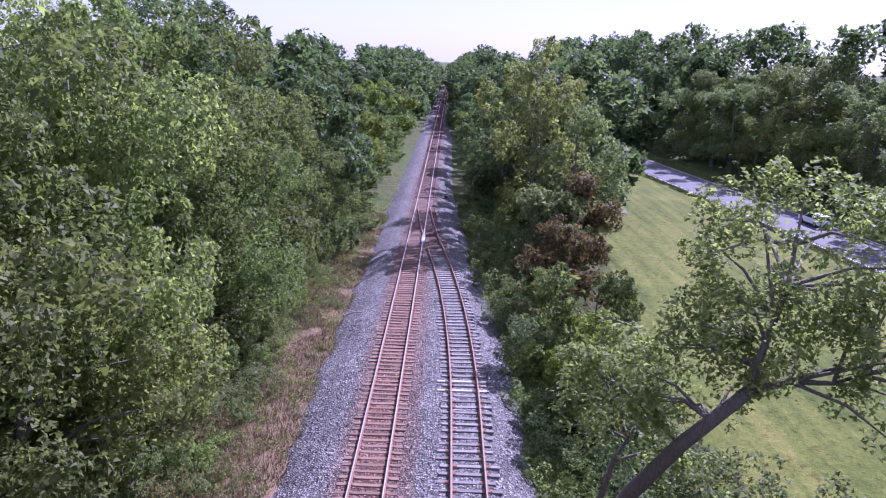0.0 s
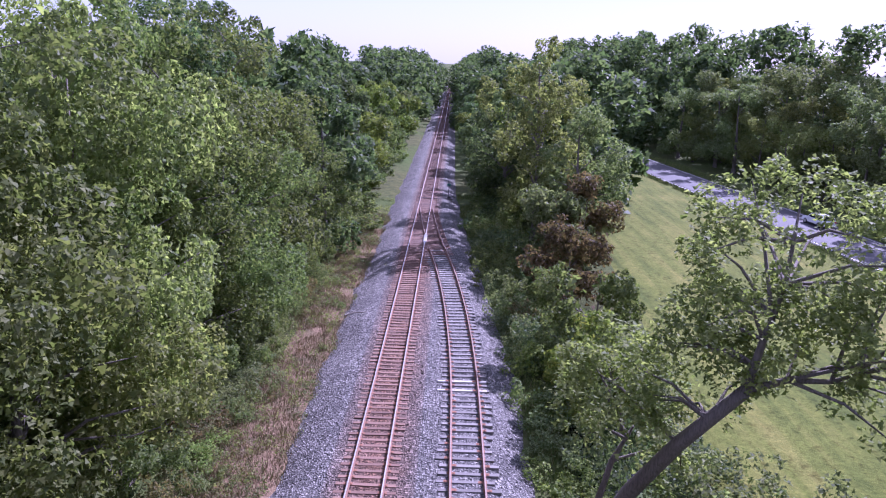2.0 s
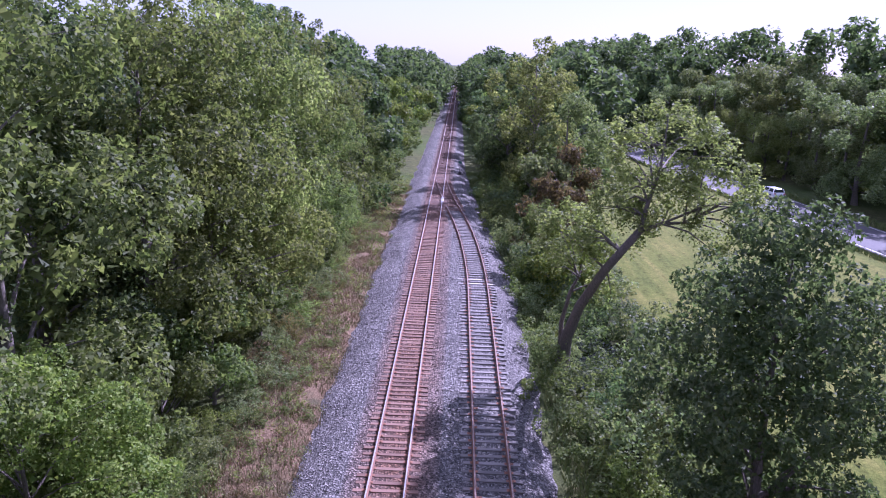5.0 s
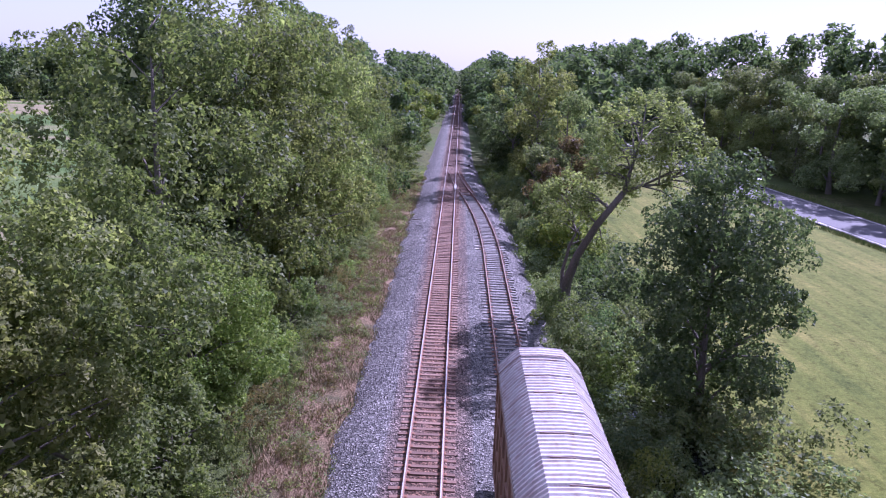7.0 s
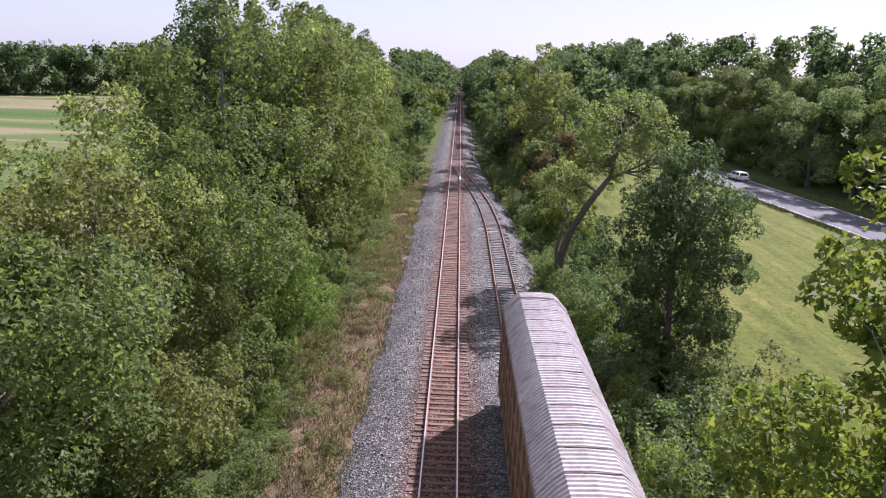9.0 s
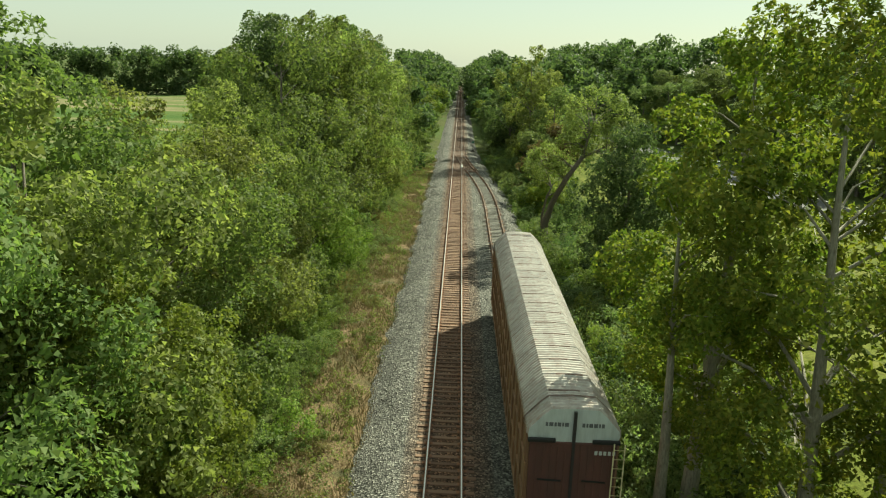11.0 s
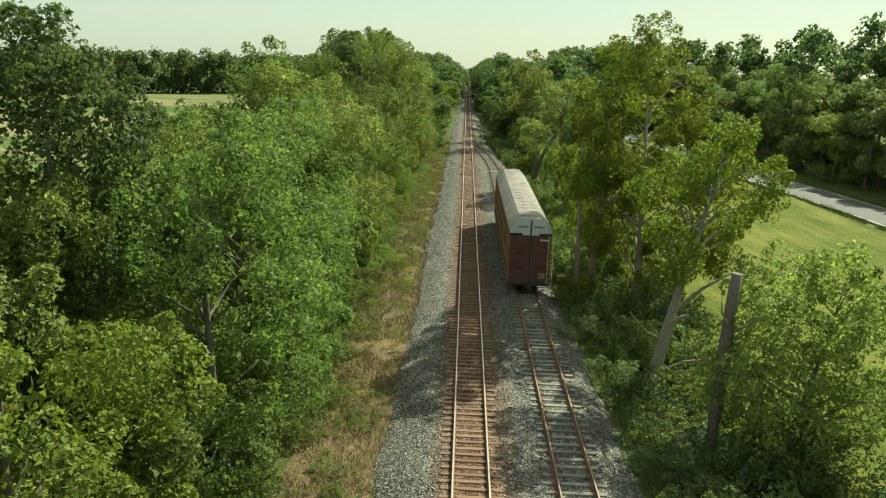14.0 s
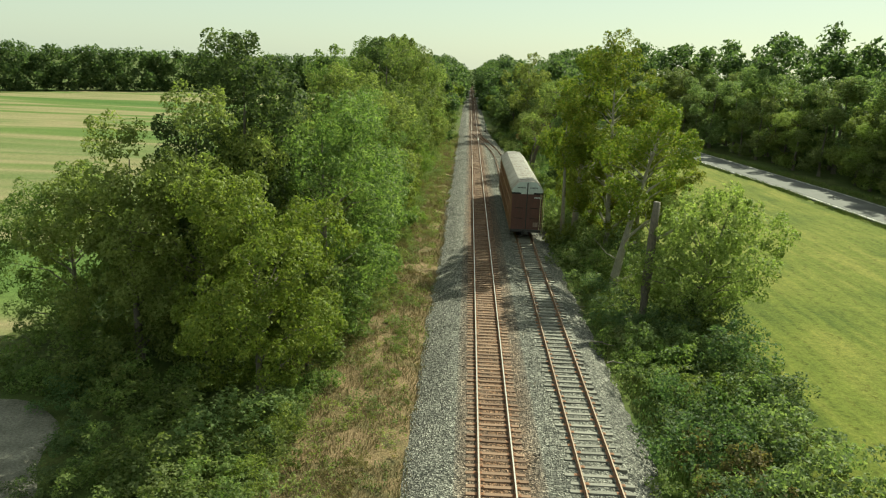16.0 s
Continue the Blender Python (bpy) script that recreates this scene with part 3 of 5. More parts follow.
def crown_sprays(h, r, base, shape, n, seed):
    """Foot points and directions of the sprays, gathered on rounded boughs with hollows between them."""
    g = np.random.default_rng(seed)
    ph = g.uniform(0, 6.28, 6)
    nb = max(6, n // 9)
    m = nb * 8
    t, a = g.random(m * 3), g.uniform(0, 6.28, m * 3)
    w = PROFILE[shape](t)
    ok = g.random(m * 3) < 0.25 + 0.75 * w
    t, a, w = t[ok][:m], a[ok][:m], w[ok][:m]
    lump = 1 + 0.16 * np.sin(2 * a + ph[0] + 4 * t) + 0.12 * np.sin(3 * a + ph[1] - 7 * t)
    rad = r * w * lump * (0.84 - 0.4 * g.random(len(t)) ** 2.2)
    pts = np.stack([rad * np.cos(a), rad * np.sin(a), base + (h - base) * (0.04 + 0.9 * t)], 1)
    boughs = spread_out(pts, nb, g)
    size = (0.27 * r + 0.25) * g.uniform(0.65, 1.3, len(boughs))
    bi = g.integers(0, len(boughs), n * 4)
    out = boughs[bi] * np.array((1.0, 1.0, 0.0)) / (r + 0.01)
    d = g.normal(size=(n * 4, 3)) + out * 0.9 + np.array((0, 0, 0.35))
    d /= np.linalg.norm(d, axis=1, keepdims=True)
    c = boughs[bi] + d * (size[bi] * (1 - 0.35 * g.random(n * 4) ** 2))[:, None] * np.array((1.0, 1.0, 0.95))
    c[:, 2] = np.clip(c[:, 2], 0.1, h)
    both = spread_out(np.concatenate([c, d * 1e-3], 1), n, g)
    return both[:, :3], both[:, 3:] * 1e3 + np.array((0, 0, 0.35))


def crown_centres(h, r, base, shape, n, seed):
    return crown_sprays(h, r, base, shape, n, seed)[0]


def trunk_mesh(name, h, base, centres, r0, material, seed, lean=(0, 0), limbs=18):
    g = random.Random(seed)
    bm = bmesh.new()
    pts = []
    for i in range(8):
        t = i / 7
        pts.append((lean[0] * t + 0.12 * h * 0.1 * math.sin(3 * t + seed), lean[1] * t + 0.1 * h * 0.1 * math.cos(4 * t + seed), -0.35 + t * h * 0.88))
    tube(bm, pts, [r0 * (1.35 if i == 0 else 1.0) * (1 - 0.88 * i / 7) for i in range(8)], 8)
    pick = [centres[i] for i in np.linspace(0, len(centres) - 1, limbs).astype(int)]
    for c in pick:
        zt = max(base * 0.75, c[2] - g.uniform(0.35, 0.6) * math.hypot(c[0], c[1]) - 0.4)
        t = min(max((zt + 0.35) / (h * 0.88), 0.06), 0.92)
        a = Vector((lean[0] * t + 0.012 * h * math.sin(3 * t + seed), lean[1] * t + 0.01 * h * math.cos(4 * t + seed), zt))
        e = Vector(c)
        m1 = a.lerp(e, 0.45) + Vector((g.uniform(-.2, .2), g.uniform(-.2, .2), 0.12 * (e - a).length))
        rr = r0 * (1 - 0.85 * t) * 0.5
        tube(bm, [a, m1, e], [rr, rr * 0.6, rr * 0.18], 5)
    me = bpy.data.meshes.new(name)
    bm.to_mesh(me)
    bm.free()
    me.materials.append(material)
    return me


def make_tree(name, h, r, base, shape, leaf, n_clumps, per, leaf_size, seed, clump=0.9, bark=None, label="", lean=(0, 0), limbs=18, r0=None, core=8.0):
    """A tree at the origin: trunk with limbs, and a crown of leafy sprays."""
    c, axis = crown_sprays(h, r, base, shape, n_clumps, seed)
    c[:, 0] += lean[0] * c[:, 2] / h
    c[:, 1] += lean[1] * c[:, 2] / h
    g = np.random.default_rng(seed + 5)
    rad = clump * g.uniform(0.5, 1.05, len(c))
    p, nrm = clump_leaves(c, rad, per, axis=axis)
    # old leaves and twigs inside the sprays close the crown
    ci = np.random.default_rng(seed + 9).choice(len(c), int(len(c) * core))
    pc = c[ci] * np.array((0.62, 0.62, 0.94)) + rng.normal(size=(len(ci), 3)) * clump * 0.35
    p, nrm = np.concatenate([p, pc]), np.concatenate([nrm, rng.normal(size=pc.shape)])
    sz = np.concatenate([np.full(len(p) - len(pc), leaf_size), np.full(len(pc), leaf_size * 2.0)])
    root = thing(name, label, "tree")
    mesh_part("trunk", trunk_mesh("trunk", h, base, c, r0 or 0.018 * h, bark or BARK, seed, lean, limbs), root)
    mesh_part("crown", leaf_mesh("crown", p, nrm, sz, LEAF[leaf]), root)
    return root


def stand_at(root, x, y, scale=1.0, turn=0.0, tall=1.0, sink=0.0):
    m = Matrix.Translation((x, y, ground_height(x, y) - sink)) @ Matrix.Rotation(turn, 4, "Z") @ Matrix.Diagonal((scale, scale, scale * tall, 1))
    return m


GREENS = "broad leafy green tree at the edge of the woods"
proto = {
    "oak": make_tree("tree", 18, 5.2, 1.4, "oval", "green", 150, 195, 0.195, 21, 1.15, label="tall full-crowned green tree beside the tracks"),
    "maple": make_tree("tree", 18, 4.6, 1.2, "column", "dark", 150, 195, 0.195, 22, 1.1, label="tall dense dark green tree beside the tracks"),
    "ash": make_tree("tree", 12, 4.6, 0.8, "oval", "green", 130, 310, 0.138, 23, 1.0, label="rounded green tree in the row by the track"),
    "lime": make_tree("tree", 10.5, 4.3, 0.8, "oval", "lime", 115, 330, 0.14, 24, 0.95, label="bright yellow-green tree with hanging leaf sprays"),
    "pale": make_tree("tree", 13, 4.6, 0.8, "oval", "olive", 130, 290, 0.145, 25, 1.0, label="pale grey-green leafy tree in the row by the track"),
    "sapling": make_tree("tree", 7, 2.6, 0.3, "oval", "green", 60, 120, 0.18, 26, 0.75, label="young green tree at the edge of the woods"),
    "w1": make_tree("tree", 20, 5.6, 1.5, "dome", "green", 95, 58, 0.5, 31, 1.5, label=GREENS, limbs=8, core=3.0),
    "w2": make_tree("tree", 20, 5.2, 1.5, "dome", "dark", 95, 58, 0.5, 32, 1.45, label="dark green tree in the woods", limbs=8, core=3.0),
    "w3": make_tree("tree", 17, 5.0, 1.2, "dome", "lime", 85, 58, 0.48, 33, 1.4, label="light green tree in the woods", limbs=8, core=3.0),
    "w4": make_tree("tree", 17, 4.8, 1.2, "dome", "silver", 85, 58, 0.48, 34, 1.35, label="pale green tree in the woods", limbs=8, core=3.0),
}
proto["w5"] = make_tree("tree", 20, 5.6, 1.5, "dome", "olive", 115, 140, 0.27, 35, 1.3, label="dusky green tree in the woods beyond the road", limbs=8, core=4.0)
proto["w6"] = make_tree("tree", 20, 5.4, 1.5, "dome", "silver", 115, 140, 0.27, 36, 1.3, label="green tree in the woods beyond the road", limbs=8, core=4.0)
TOP = {k: max(v.co.z for c in o.children if c.name.startswith("crown") for v in c.data.vertices) for k, o in proto.items()}
used = set()


def plant(kind, x, y, height=None, turn=None, width=None, group=""):
    """Sets a tree of a kind at (x, y), with its height and crown width scaled."""
    root = proto[kind]
    tall = (height + (1.6 if kind[0] == "w" else 1.9)) / TOP[kind] if height else 1.0
    sc = width if width else min(max(tall, 0.8), 1.2)
    m = stand_at(root, x, y, sc, R.uniform(0, 6.28) if turn is None else turn, tall / sc)
    if kind in used:
        o = copy_thing(root, m)
    else:
        root.matrix_basis = m
        used.add(kind)
        o = root
    if group:
        tagged(o, group=group)
    return o


ROW = "tree row beside the tracks"
# the row to the west of the main track, from the near end onward
for kind, x, y, h in [
    ("lime", -12.4, -71.0, 10.4), ("pale", -20.5, -67.0, 12.6), ("maple", -15.4, -62.5, 17.4),
    ("ash", -17.5, -57.0, 11.3), ("ash", -10.4, -59.0, 13.2), ("ash", -11.6, -49.0, 12.3), ("pale", -16.5, -47.0, 11.6),
    ("ash", -11.8, -41.0, 12.8), ("pale", -13.2, -34.0, 14.6), ("oak", -16.2, -30.0, 17.3), ("ash", -11.8, -26.0, 12.5),
    ("pale", -11.5, -17.5, 11.5), ("pale", -15.5, -11.0, 13.6), ("ash", -11.5, -8.5, 11.8), ("lime", -10.2, -1.5, 6.5),
    ("oak", -13.5, 2.5, 18.4), ("maple", -15.5, 8.5, 19.1), ("oak", -12.0, 13.5, 18.9), ("oak", -14.0, 20.5, 19.6), ("pale", -11.5, 26.5, 18.3),
    ("oak", -14.5, 30.0, 19.6), ("oak", -15.9, 36.6, 20.2), ("oak", -11.5, 35.5, 17.0), ("maple", -14.6, 44.0, 19.8), ("ash", -10.5, 43.0, 13.0), ("oak", -13.0, 51.5, 19.4),
    ("maple", -17.0, 61.0, 20.6), ("oak", -18.0, 47.0, 20.0), ("ash", -10.0, 57.5, 12.0), ("pale", -17.0, -66.0, 13.5), ("ash", -25.5, -64.5, 9.0),
    ("lime", -11.0, -33.5, 9.0), ("ash", -16.5, -36.0, 14.0), ("pale", -16.0, -18.5, 13.5), ("pale", -10.8, 19.5, 13.5), ("oak", -18.5, 15.0, 18.6), ("maple", -18.5, 26.0, 18.0),
]:
    plant(kind, x - (0.8 if x > -12.6 and y > -66 else 0.0), y, h, group=ROW)
for x, y, h in [(-22, -45, 9), (-23, -34, 9.8), (-22, -22, 11.5), (-22.5, -5, 12), (-22, 8, 14.5), (-21, 22, 17), (-22, 36, 18)]:
    plant(R.choice(["w1", "w3", "w4"]), x, y, h, group=ROW)
for i in range(26):
    y = -66 + i * 5.0 + R.uniform(-1.5, 1.5)
    plant("sapling", -10.1 + R.uniform(-0.6, 0.5), y, R.uniform(2.6, 5.2), group=ROW)
# woods along the line farther ahead, and beyond the road
distant = []
for side_, x0 in ((-1, -9.3), (1, 8.6)):
    y = 62.0 if side_ < 0 else 90.0
    while y < 440:
        for k in range(3):
            x = x0 + side_ * (k * 6.0 + R.uniform(-0.8, 1.6))
            h = R.uniform(14.0, 17.5) + (1.5 if k else -2.0) - (2.5 if side_ > 0 and y < 220 else 0.0)
            if side_ > 0 and y < 170 and x > 24:
                continue
            if y < 190 and k < 2:
                plant(R.choice(["w1", "w1", "w2", "w3", "w4"]), x, y + R.uniform(-2, 2), h, group="woods along the line")
            else:
                distant.append((x, y + R.uniform(-2, 2), h))
        y += R.uniform(5.0, 6.5) * (1 if y < 180 else 1.5)
y = -70.0
while y < 330:
    xr = interp(y, [(-70, 66), (30, 64.5), (70, 60), (100, 57), (130, 53), (190, 46), (330, 30)])
    for k in range(4):
        h = (14.5, 20.0, 22.0, 22.5)[k] + R.uniform(-2.5, 2.5)
        x = xr + k * 7.0 + R.uniform(-1.5, 1.5)
        if k < 2 and -30 < y < 160:
            plant(R.choice(["w5", "w6", "w5", "w5", "w6"]), x, y + R.uniform(-2.5, 2.5), h, width=h / 20.0 * R.uniform(0.95, 1.2) + 0.1, group="woods beyond the road")
        else:
            distant.append((x, y + R.uniform(-2.5, 2.5), h))
    y += R.uniform(6.0, 8.0)


def far_woods():
    """The wooded skyline beyond the farm field."""
    cs = []
    for i in range(220):
        t = i / 219
        x = -330 + 265 * t + R.uniform(-4, 4)
        yy = 95 + 235 * t ** 1.1 + R.uniform(-6, 6)
        c = crown_centres(R.uniform(17.5, 19.5), 5.5, 0.2, "dome", 28, 100 + i)
        cs.append(c + np.array((x, yy, -1.0)))
    for i in range(90):
        x, yy = -120 + 240 * i / 89, 455 + R.uniform(-10, 10)
        if abs(x) < 2.2:
            continue
        c = crown_centres(R.uniform(14, 17), 6, 0.5, "dome", 34, 300 + i)
        cs.append(c + np.array((x, yy, -1.0)))
    for i, (x, yy, h) in enumerate(distant):
        c = crown_centres(h * 1.08 + 1.5, 5.6, 0.6, "dome", 48, 500 + i)
        cs.append(c + np.array((x, yy, -1.0)))
    c = np.concatenate(cs)
    p, nrm = clump_leaves(c, rng.uniform(1.6, 2.4, len(c)), 24)
    ob = new("far_woods", leaf_mesh("far_woods", p, nrm, 1.0, LEAF["dark"]))
    tagged(ob, "wooded skyline beyond the fields and the road", "woods", kind="stuff")


far_woods()

# ---- single trees on the east side ----
def single(name, x, y, label, **kw):
    root = make_tree(name, label=label, **kw)
    root.matrix_basis = stand_at(root, x, y)
    return root


FINE = dict(leaf_size=0.175, clump=0.95)
COTTON = dict(leaf="yellow", bark=BARK_PALE, **FINE)
single("tree", 13.6, 1.6, "dark dense broad tree beside the rail car", h=14.6, r=3.7, base=0.6, shape="oval", leaf="dark", n_clumps=210, per=170, seed=41, **FINE)
cottonwood = single("tree", 10.9, -46.2, "yellow-green cottonwood with a bare pale leaning trunk", h=16.0, r=3.6, base=7.0, shape="oval", n_clumps=75, per=200, seed=42, lean=(2.6, 0.5), limbs=30, r0=0.42, core=2.0, **COTTON)
for pts, rads in (([(0.7, 0.1, 4.3), (1.1, -0.2, 4.7), (1.6, -0.3, 4.9)], [0.15, 0.13, 0.12]), ([(0.2, 0, 1.2), (1.5, -0.7, 2.2), (3.0, -0.9, 2.5), (4.2, -0.9, 1.9)], [0.1, 0.08, 0.06, 0.02]), ([(0.4, 0, 3.2), (-0.8, -0.5, 3.9), (-1.9, -0.6, 5.1)], [0.06, 0.04, 0.015]), ([(0.8, 0.1, 5.0), (2.2, -0.4, 6.6), (3.6, -0.6, 7.6)], [0.14, 0.1, 0.05])):
    bm = bmesh.new()
    tube(bm, pts, rads, 7)
    part("limb", bm, BARK_PALE, cottonwood, "bare pale limb")
single("tree", 12.4, -33.0, "tall yellow-green cottonwood with an open top", h=22.3, r=5.0, base=3.0, shape="oval", n_clumps=155, per=205, seed=52, limbs=30, r0=0.34, core=3.0, **COTTON)
single("tree", 9.9, -30.0, "slim tall yellow-green cottonwood", h=21.4, r=3.9, base=4.8, shape="oval", n_clumps=85, per=205, seed=43, **COTTON)
single("tree", 8.3, -30.2, "slim yellow-green tree with a high crown over the siding", h=15.0, r=2.6, base=8.2, shape="oval", n_clumps=55, per=190, seed=58, core=2.0, **COTTON)
single("tree", 15.8, -32.0, "yellow-green tree behind the cottonwoods", h=15.0, r=4.0, base=1.2, shape="oval", n_clumps=110, per=205, seed=53, **COTTON)
single("tree", 12.4, -24.6, "low leafy yellow-green tree", h=11.0, r=2.8, base=1.6, shape="oval", n_clumps=80, per=205, seed=54, **COTTON)
single("tree", 13.9, -56.6, "low spreading tree with forked dark limbs", h=10.4, r=4.3, base=1.6, shape="oval", leaf="olive", n_clumps=190, per=150, seed=44, lean=(3.2, 2.6), limbs=26, r0=0.2, core=4.0, **FINE)
EDGE = dict(clump=1.05, leaf_size=0.27)
single("tree", 12.3, 78.0, "tall airy tree above the bushes by the siding", h=23.0, r=5.3, base=2.0, shape="oval", leaf="olive", n_clumps=190, per=110, seed=45, limbs=34, core=2.0, **EDGE)
single("tree", 16.0, 72.0, "grey-green tree behind the bushes", h=15.0, r=4.0, base=1.5, shape="oval", leaf="silver", n_clumps=110, per=100, seed=46, core=3.0, **EDGE)
single("tree", 9.9, 89.0, "dark green tree at the edge of the woods", h=16.0, r=4.0, base=0.6, shape="oval", leaf="dark", n_clumps=110, per=90, seed=47, **EDGE)
single("tree", 15.6, 64.0, "brownish half-dry tree by the meadow", h=8.2, r=3.2, base=0.6, shape="oval", leaf="brown", n_clumps=75, per=110, seed=48, **EDGE)
single("tree", 12.6, 61.0, "rounded green tree by the siding", h=9.0, r=3.2, base=0.6, shape="oval", leaf="silver", n_clumps=80, per=110, seed=57, **EDGE)
single("tree", 12.0, 33.0, "low olive-green leafy tree by the siding", h=7.4, r=2.8, base=0.6, shape="oval", leaf="yellow", n_clumps=75, per=170, leaf_size=0.19, seed=49, clump=0.8)
single("tree", 12.6, 41.0, "rounded olive-green tree by the siding", h=8.3, r=3.3, base=0.6, shape="oval", leaf="green", n_clumps=80, per=160, leaf_size=0.2, seed=55, clump=0.85)
single("tree", 12.4, 52.0, "brownish half-dry bushy tree by the siding", h=8.2, r=2.9, base=0.5, shape="oval", leaf="brown", n_clumps=75, per=140, leaf_size=0.22, seed=50, clump=0.8)


def leaning_tree():
    root = thing("tree", "leaning tree with a thick bent trunk and wide crown", "tree")
    bm = bmesh.new()
    fork = Vector((12.0, 16.0, 8.4))
    tube(bm, [(9.3, 21.4, -1.9), (9.35, 20.3, 0.9), (9.7, 18.9, 3.2), (10.7, 17.4, 5.9), fork], [0.5, 0.36, 0.29, 0.25, 0.2], 9)
    tube(bm, [(9.2, 21.2, -1.6), (9.0, 20.6, 1.6), (9.3, 20.1, 3.7), (9.9, 19.9, 5.2)], [0.2, 0.14, 0.11, 0.05], 7)
    tube(bm, [fork, (12.3, 16.0, 9.9), (12.8, 16.2, 11.6), (13.0, 16.4, 14.2)], [0.15, 0.11, 0.08, 0.02], 7)
    tube(bm, [fork, (13.0, 15.7, 8.9), (14.0, 15.2, 9.1), (15.0, 14.7, 9.8)], [0.14, 0.1, 0.07, 0.02], 7)
    rr = random.Random(3)
    c = []
    for ax, ay, az, rx, ry, rz, n in ((13.0, 16.4, 12.5, 3.8, 3.5, 2.5, 78), (15.4, 14.4, 10.8, 2.4, 2.4, 1.5, 34), (9.0, 18.6, 7.2, 2.3, 2.2, 2.1, 46), (15.3, 14.2, 8.6, 1.6, 1.6, 1.0, 14), (10.6, 17.6, 9.6, 1.6, 1.6, 1.3, 14), (11.7, 17.2, 8.4, 1.8, 1.6, 1.4, 18), (12.6, 16.6, 10.2, 2.4, 2.2, 1.3, 20), (11.4, 18.5, 4.4, 1.3, 1.2, 1.2, 9)):
        for _ in range(n):
            d = Vector((rr.gauss(0, 1), rr.gauss(0, 1), rr.gauss(0, 1))).normalized() * rr.uniform(0.35, 1.0) ** 0.5
            c.append((ax + d.x * rx, ay + d.y * ry, az + d.z * rz))
    nodes_ = [Vector(q) for q in ((12.1, 16.0, 9.2), (12.3, 16.0, 10.0), (12.5, 16.1, 10.7), (12.8, 16.2, 11.6), (12.9, 16.3, 12.8), (13.0, 15.7, 8.9), (14.0, 15.2, 9.1), (14.5, 14.9, 9.5), (9.3, 20.1, 3.7), (9.7, 19.9, 4.7), (10.7, 17.4, 5.9), (11.3, 16.7, 7.1))]
    for e in c[::5]:
        e = Vector(e)
        near = sorted(nodes_, key=lambda q: (q - e).length)
        a = near[rr.choice((0, 0, 1, 2))]
        tube(bm, [a, a.lerp(e, 0.5) + Vector((0, 0, 0.3)), e], [0.07, 0.045, 0.012], 5)
    part("trunk", bm, BARK, root, "bent dark trunk forked low down")
    c = np.array(c)
    p, nrm = clump_leaves(c, np.random.default_rng(8).uniform(0.45, 0.8, len(c)), 105, 1.3)
    mesh_part("crown", leaf_mesh("crown", p, nrm, 0.165, LEAF["olive"]), root)


leaning_tree()


def dead_trunk():
    root = thing("dead_tree", "broken dead trunk with a few bare limbs", "dead tree")
    bm = bmesh.new()
    x, y = 11.5, -55.2
    z0 = ground_height(x, y)
    tube(bm, [(x, y, z0 - 0.2), (x, y, 1.5), (x + 0.1, y, 4.2), (x + 0.12, y, 6.2), (x + 0.2, y, 7.8)], [0.4, 0.34, 0.31, 0.28, 0.24], 9)
    part("trunk", bm, BARK, root)
    for pts, rads in (([(0.1, 0, 5.0), (0.9, -0.3, 5.5), (1.6, -0.4, 6.1)], [0.14, 0.11, 0.09]), ([(0.1, 0, 5.4), (-0.6, -0.9, 6.2), (-0.9, -1.5, 7.2)], [0.06, 0.04, 0.015]), ([(0.1, 0, 3.0), (1.5, -0.6, 3.2), (3.0, -1.2, 2.9)], [0.07, 0.05, 0.02])):
        bm = bmesh.new()
        tube(bm, [(x + a, y + b_, c) for a, b_, c in pts], rads, 7)
        part("limb", bm, BARK_PALE, root, "bare pale limb")


dead_trunk()


# ---- shrubs ----
def shrub_mesh(name, h, r, leaf, n_clumps, per, size, seed):
    c, axis = crown_sprays(h, r, 0.0, "oval", n_clumps, seed)
    p, nrm = clump_leaves(c, np.random.default_rng(seed).uniform(0.3, 0.6, len(c)), per, axis=axis)
    return leaf_mesh(name, p, nrm, size, LEAF[leaf])


SHRUBS = {k: shrub_mesh("shrub_" + k, 2.4, 1.7, k, 32, 72, 0.14, 60 + i) for i, k in enumerate(("green", "dark", "silver", "lime", "brown"))}
SHRUB_LABEL = {"green": "leafy green shrub beside the ballast", "dark": "dark green shrub in the ditch", "silver": "silvery grey-green willow shrub", "lime": "bright green shrub beside the ballast", "brown": "shrub turning red and brown"}


def shrub(kind, x, y, h=2.0, w=1.0):
    if 9.0 < x < 13.5 and -22.5 < y < -17.0:
        return    # open water here
    o = new("shrub", SHRUBS[kind])
    o.location = (x, y, ground_height(x, y) - 0.1)
    o.rotation_euler = (0, 0, R.uniform(0, 6.28))
    o.scale = (w, w, h / 2.5)
    tagged(o, SHRUB_LABEL[kind], "shrub", "shrubs beside the tracks")


y = -90.0
while y < 84:
    e = bed_right(y)
    k = R.choice(["green", "green", "lime", "dark", "silver"])
    shrub(k, e + 1.3 + R.uniform(-0.3, 0.6), y, R.uniform(1.4, 2.7), R.uniform(0.8, 1.2))
    if R.random() < 0.8:
        shrub(R.choice(["dark", "green", "green", "silver"]), e + 3.6 + R.uniform(-0.6, 0.8), y + R.uniform(-1, 1), R.uniform(2.2, 3.8), R.uniform(1.05, 1.5))
    if y < 45 and R.random() < 0.75:
        shrub(R.choice(["silver", "green", "silver", "dark"]), e + 6.4 + R.uniform(-0.8, 1.2), y + R.uniform(-1, 1), R.uniform(1.8, 3.2), R.uniform(1.05, 1.5))
    y += R.uniform(2.2, 3.1)
for x, yy, h, w in ((10.6, -79, 3.0, 1.3), (10.2, -76.5, 2.6, 1.0), (10.0, 47, 3.0, 1.2)):
    shrub("brown", x, yy, h, w)
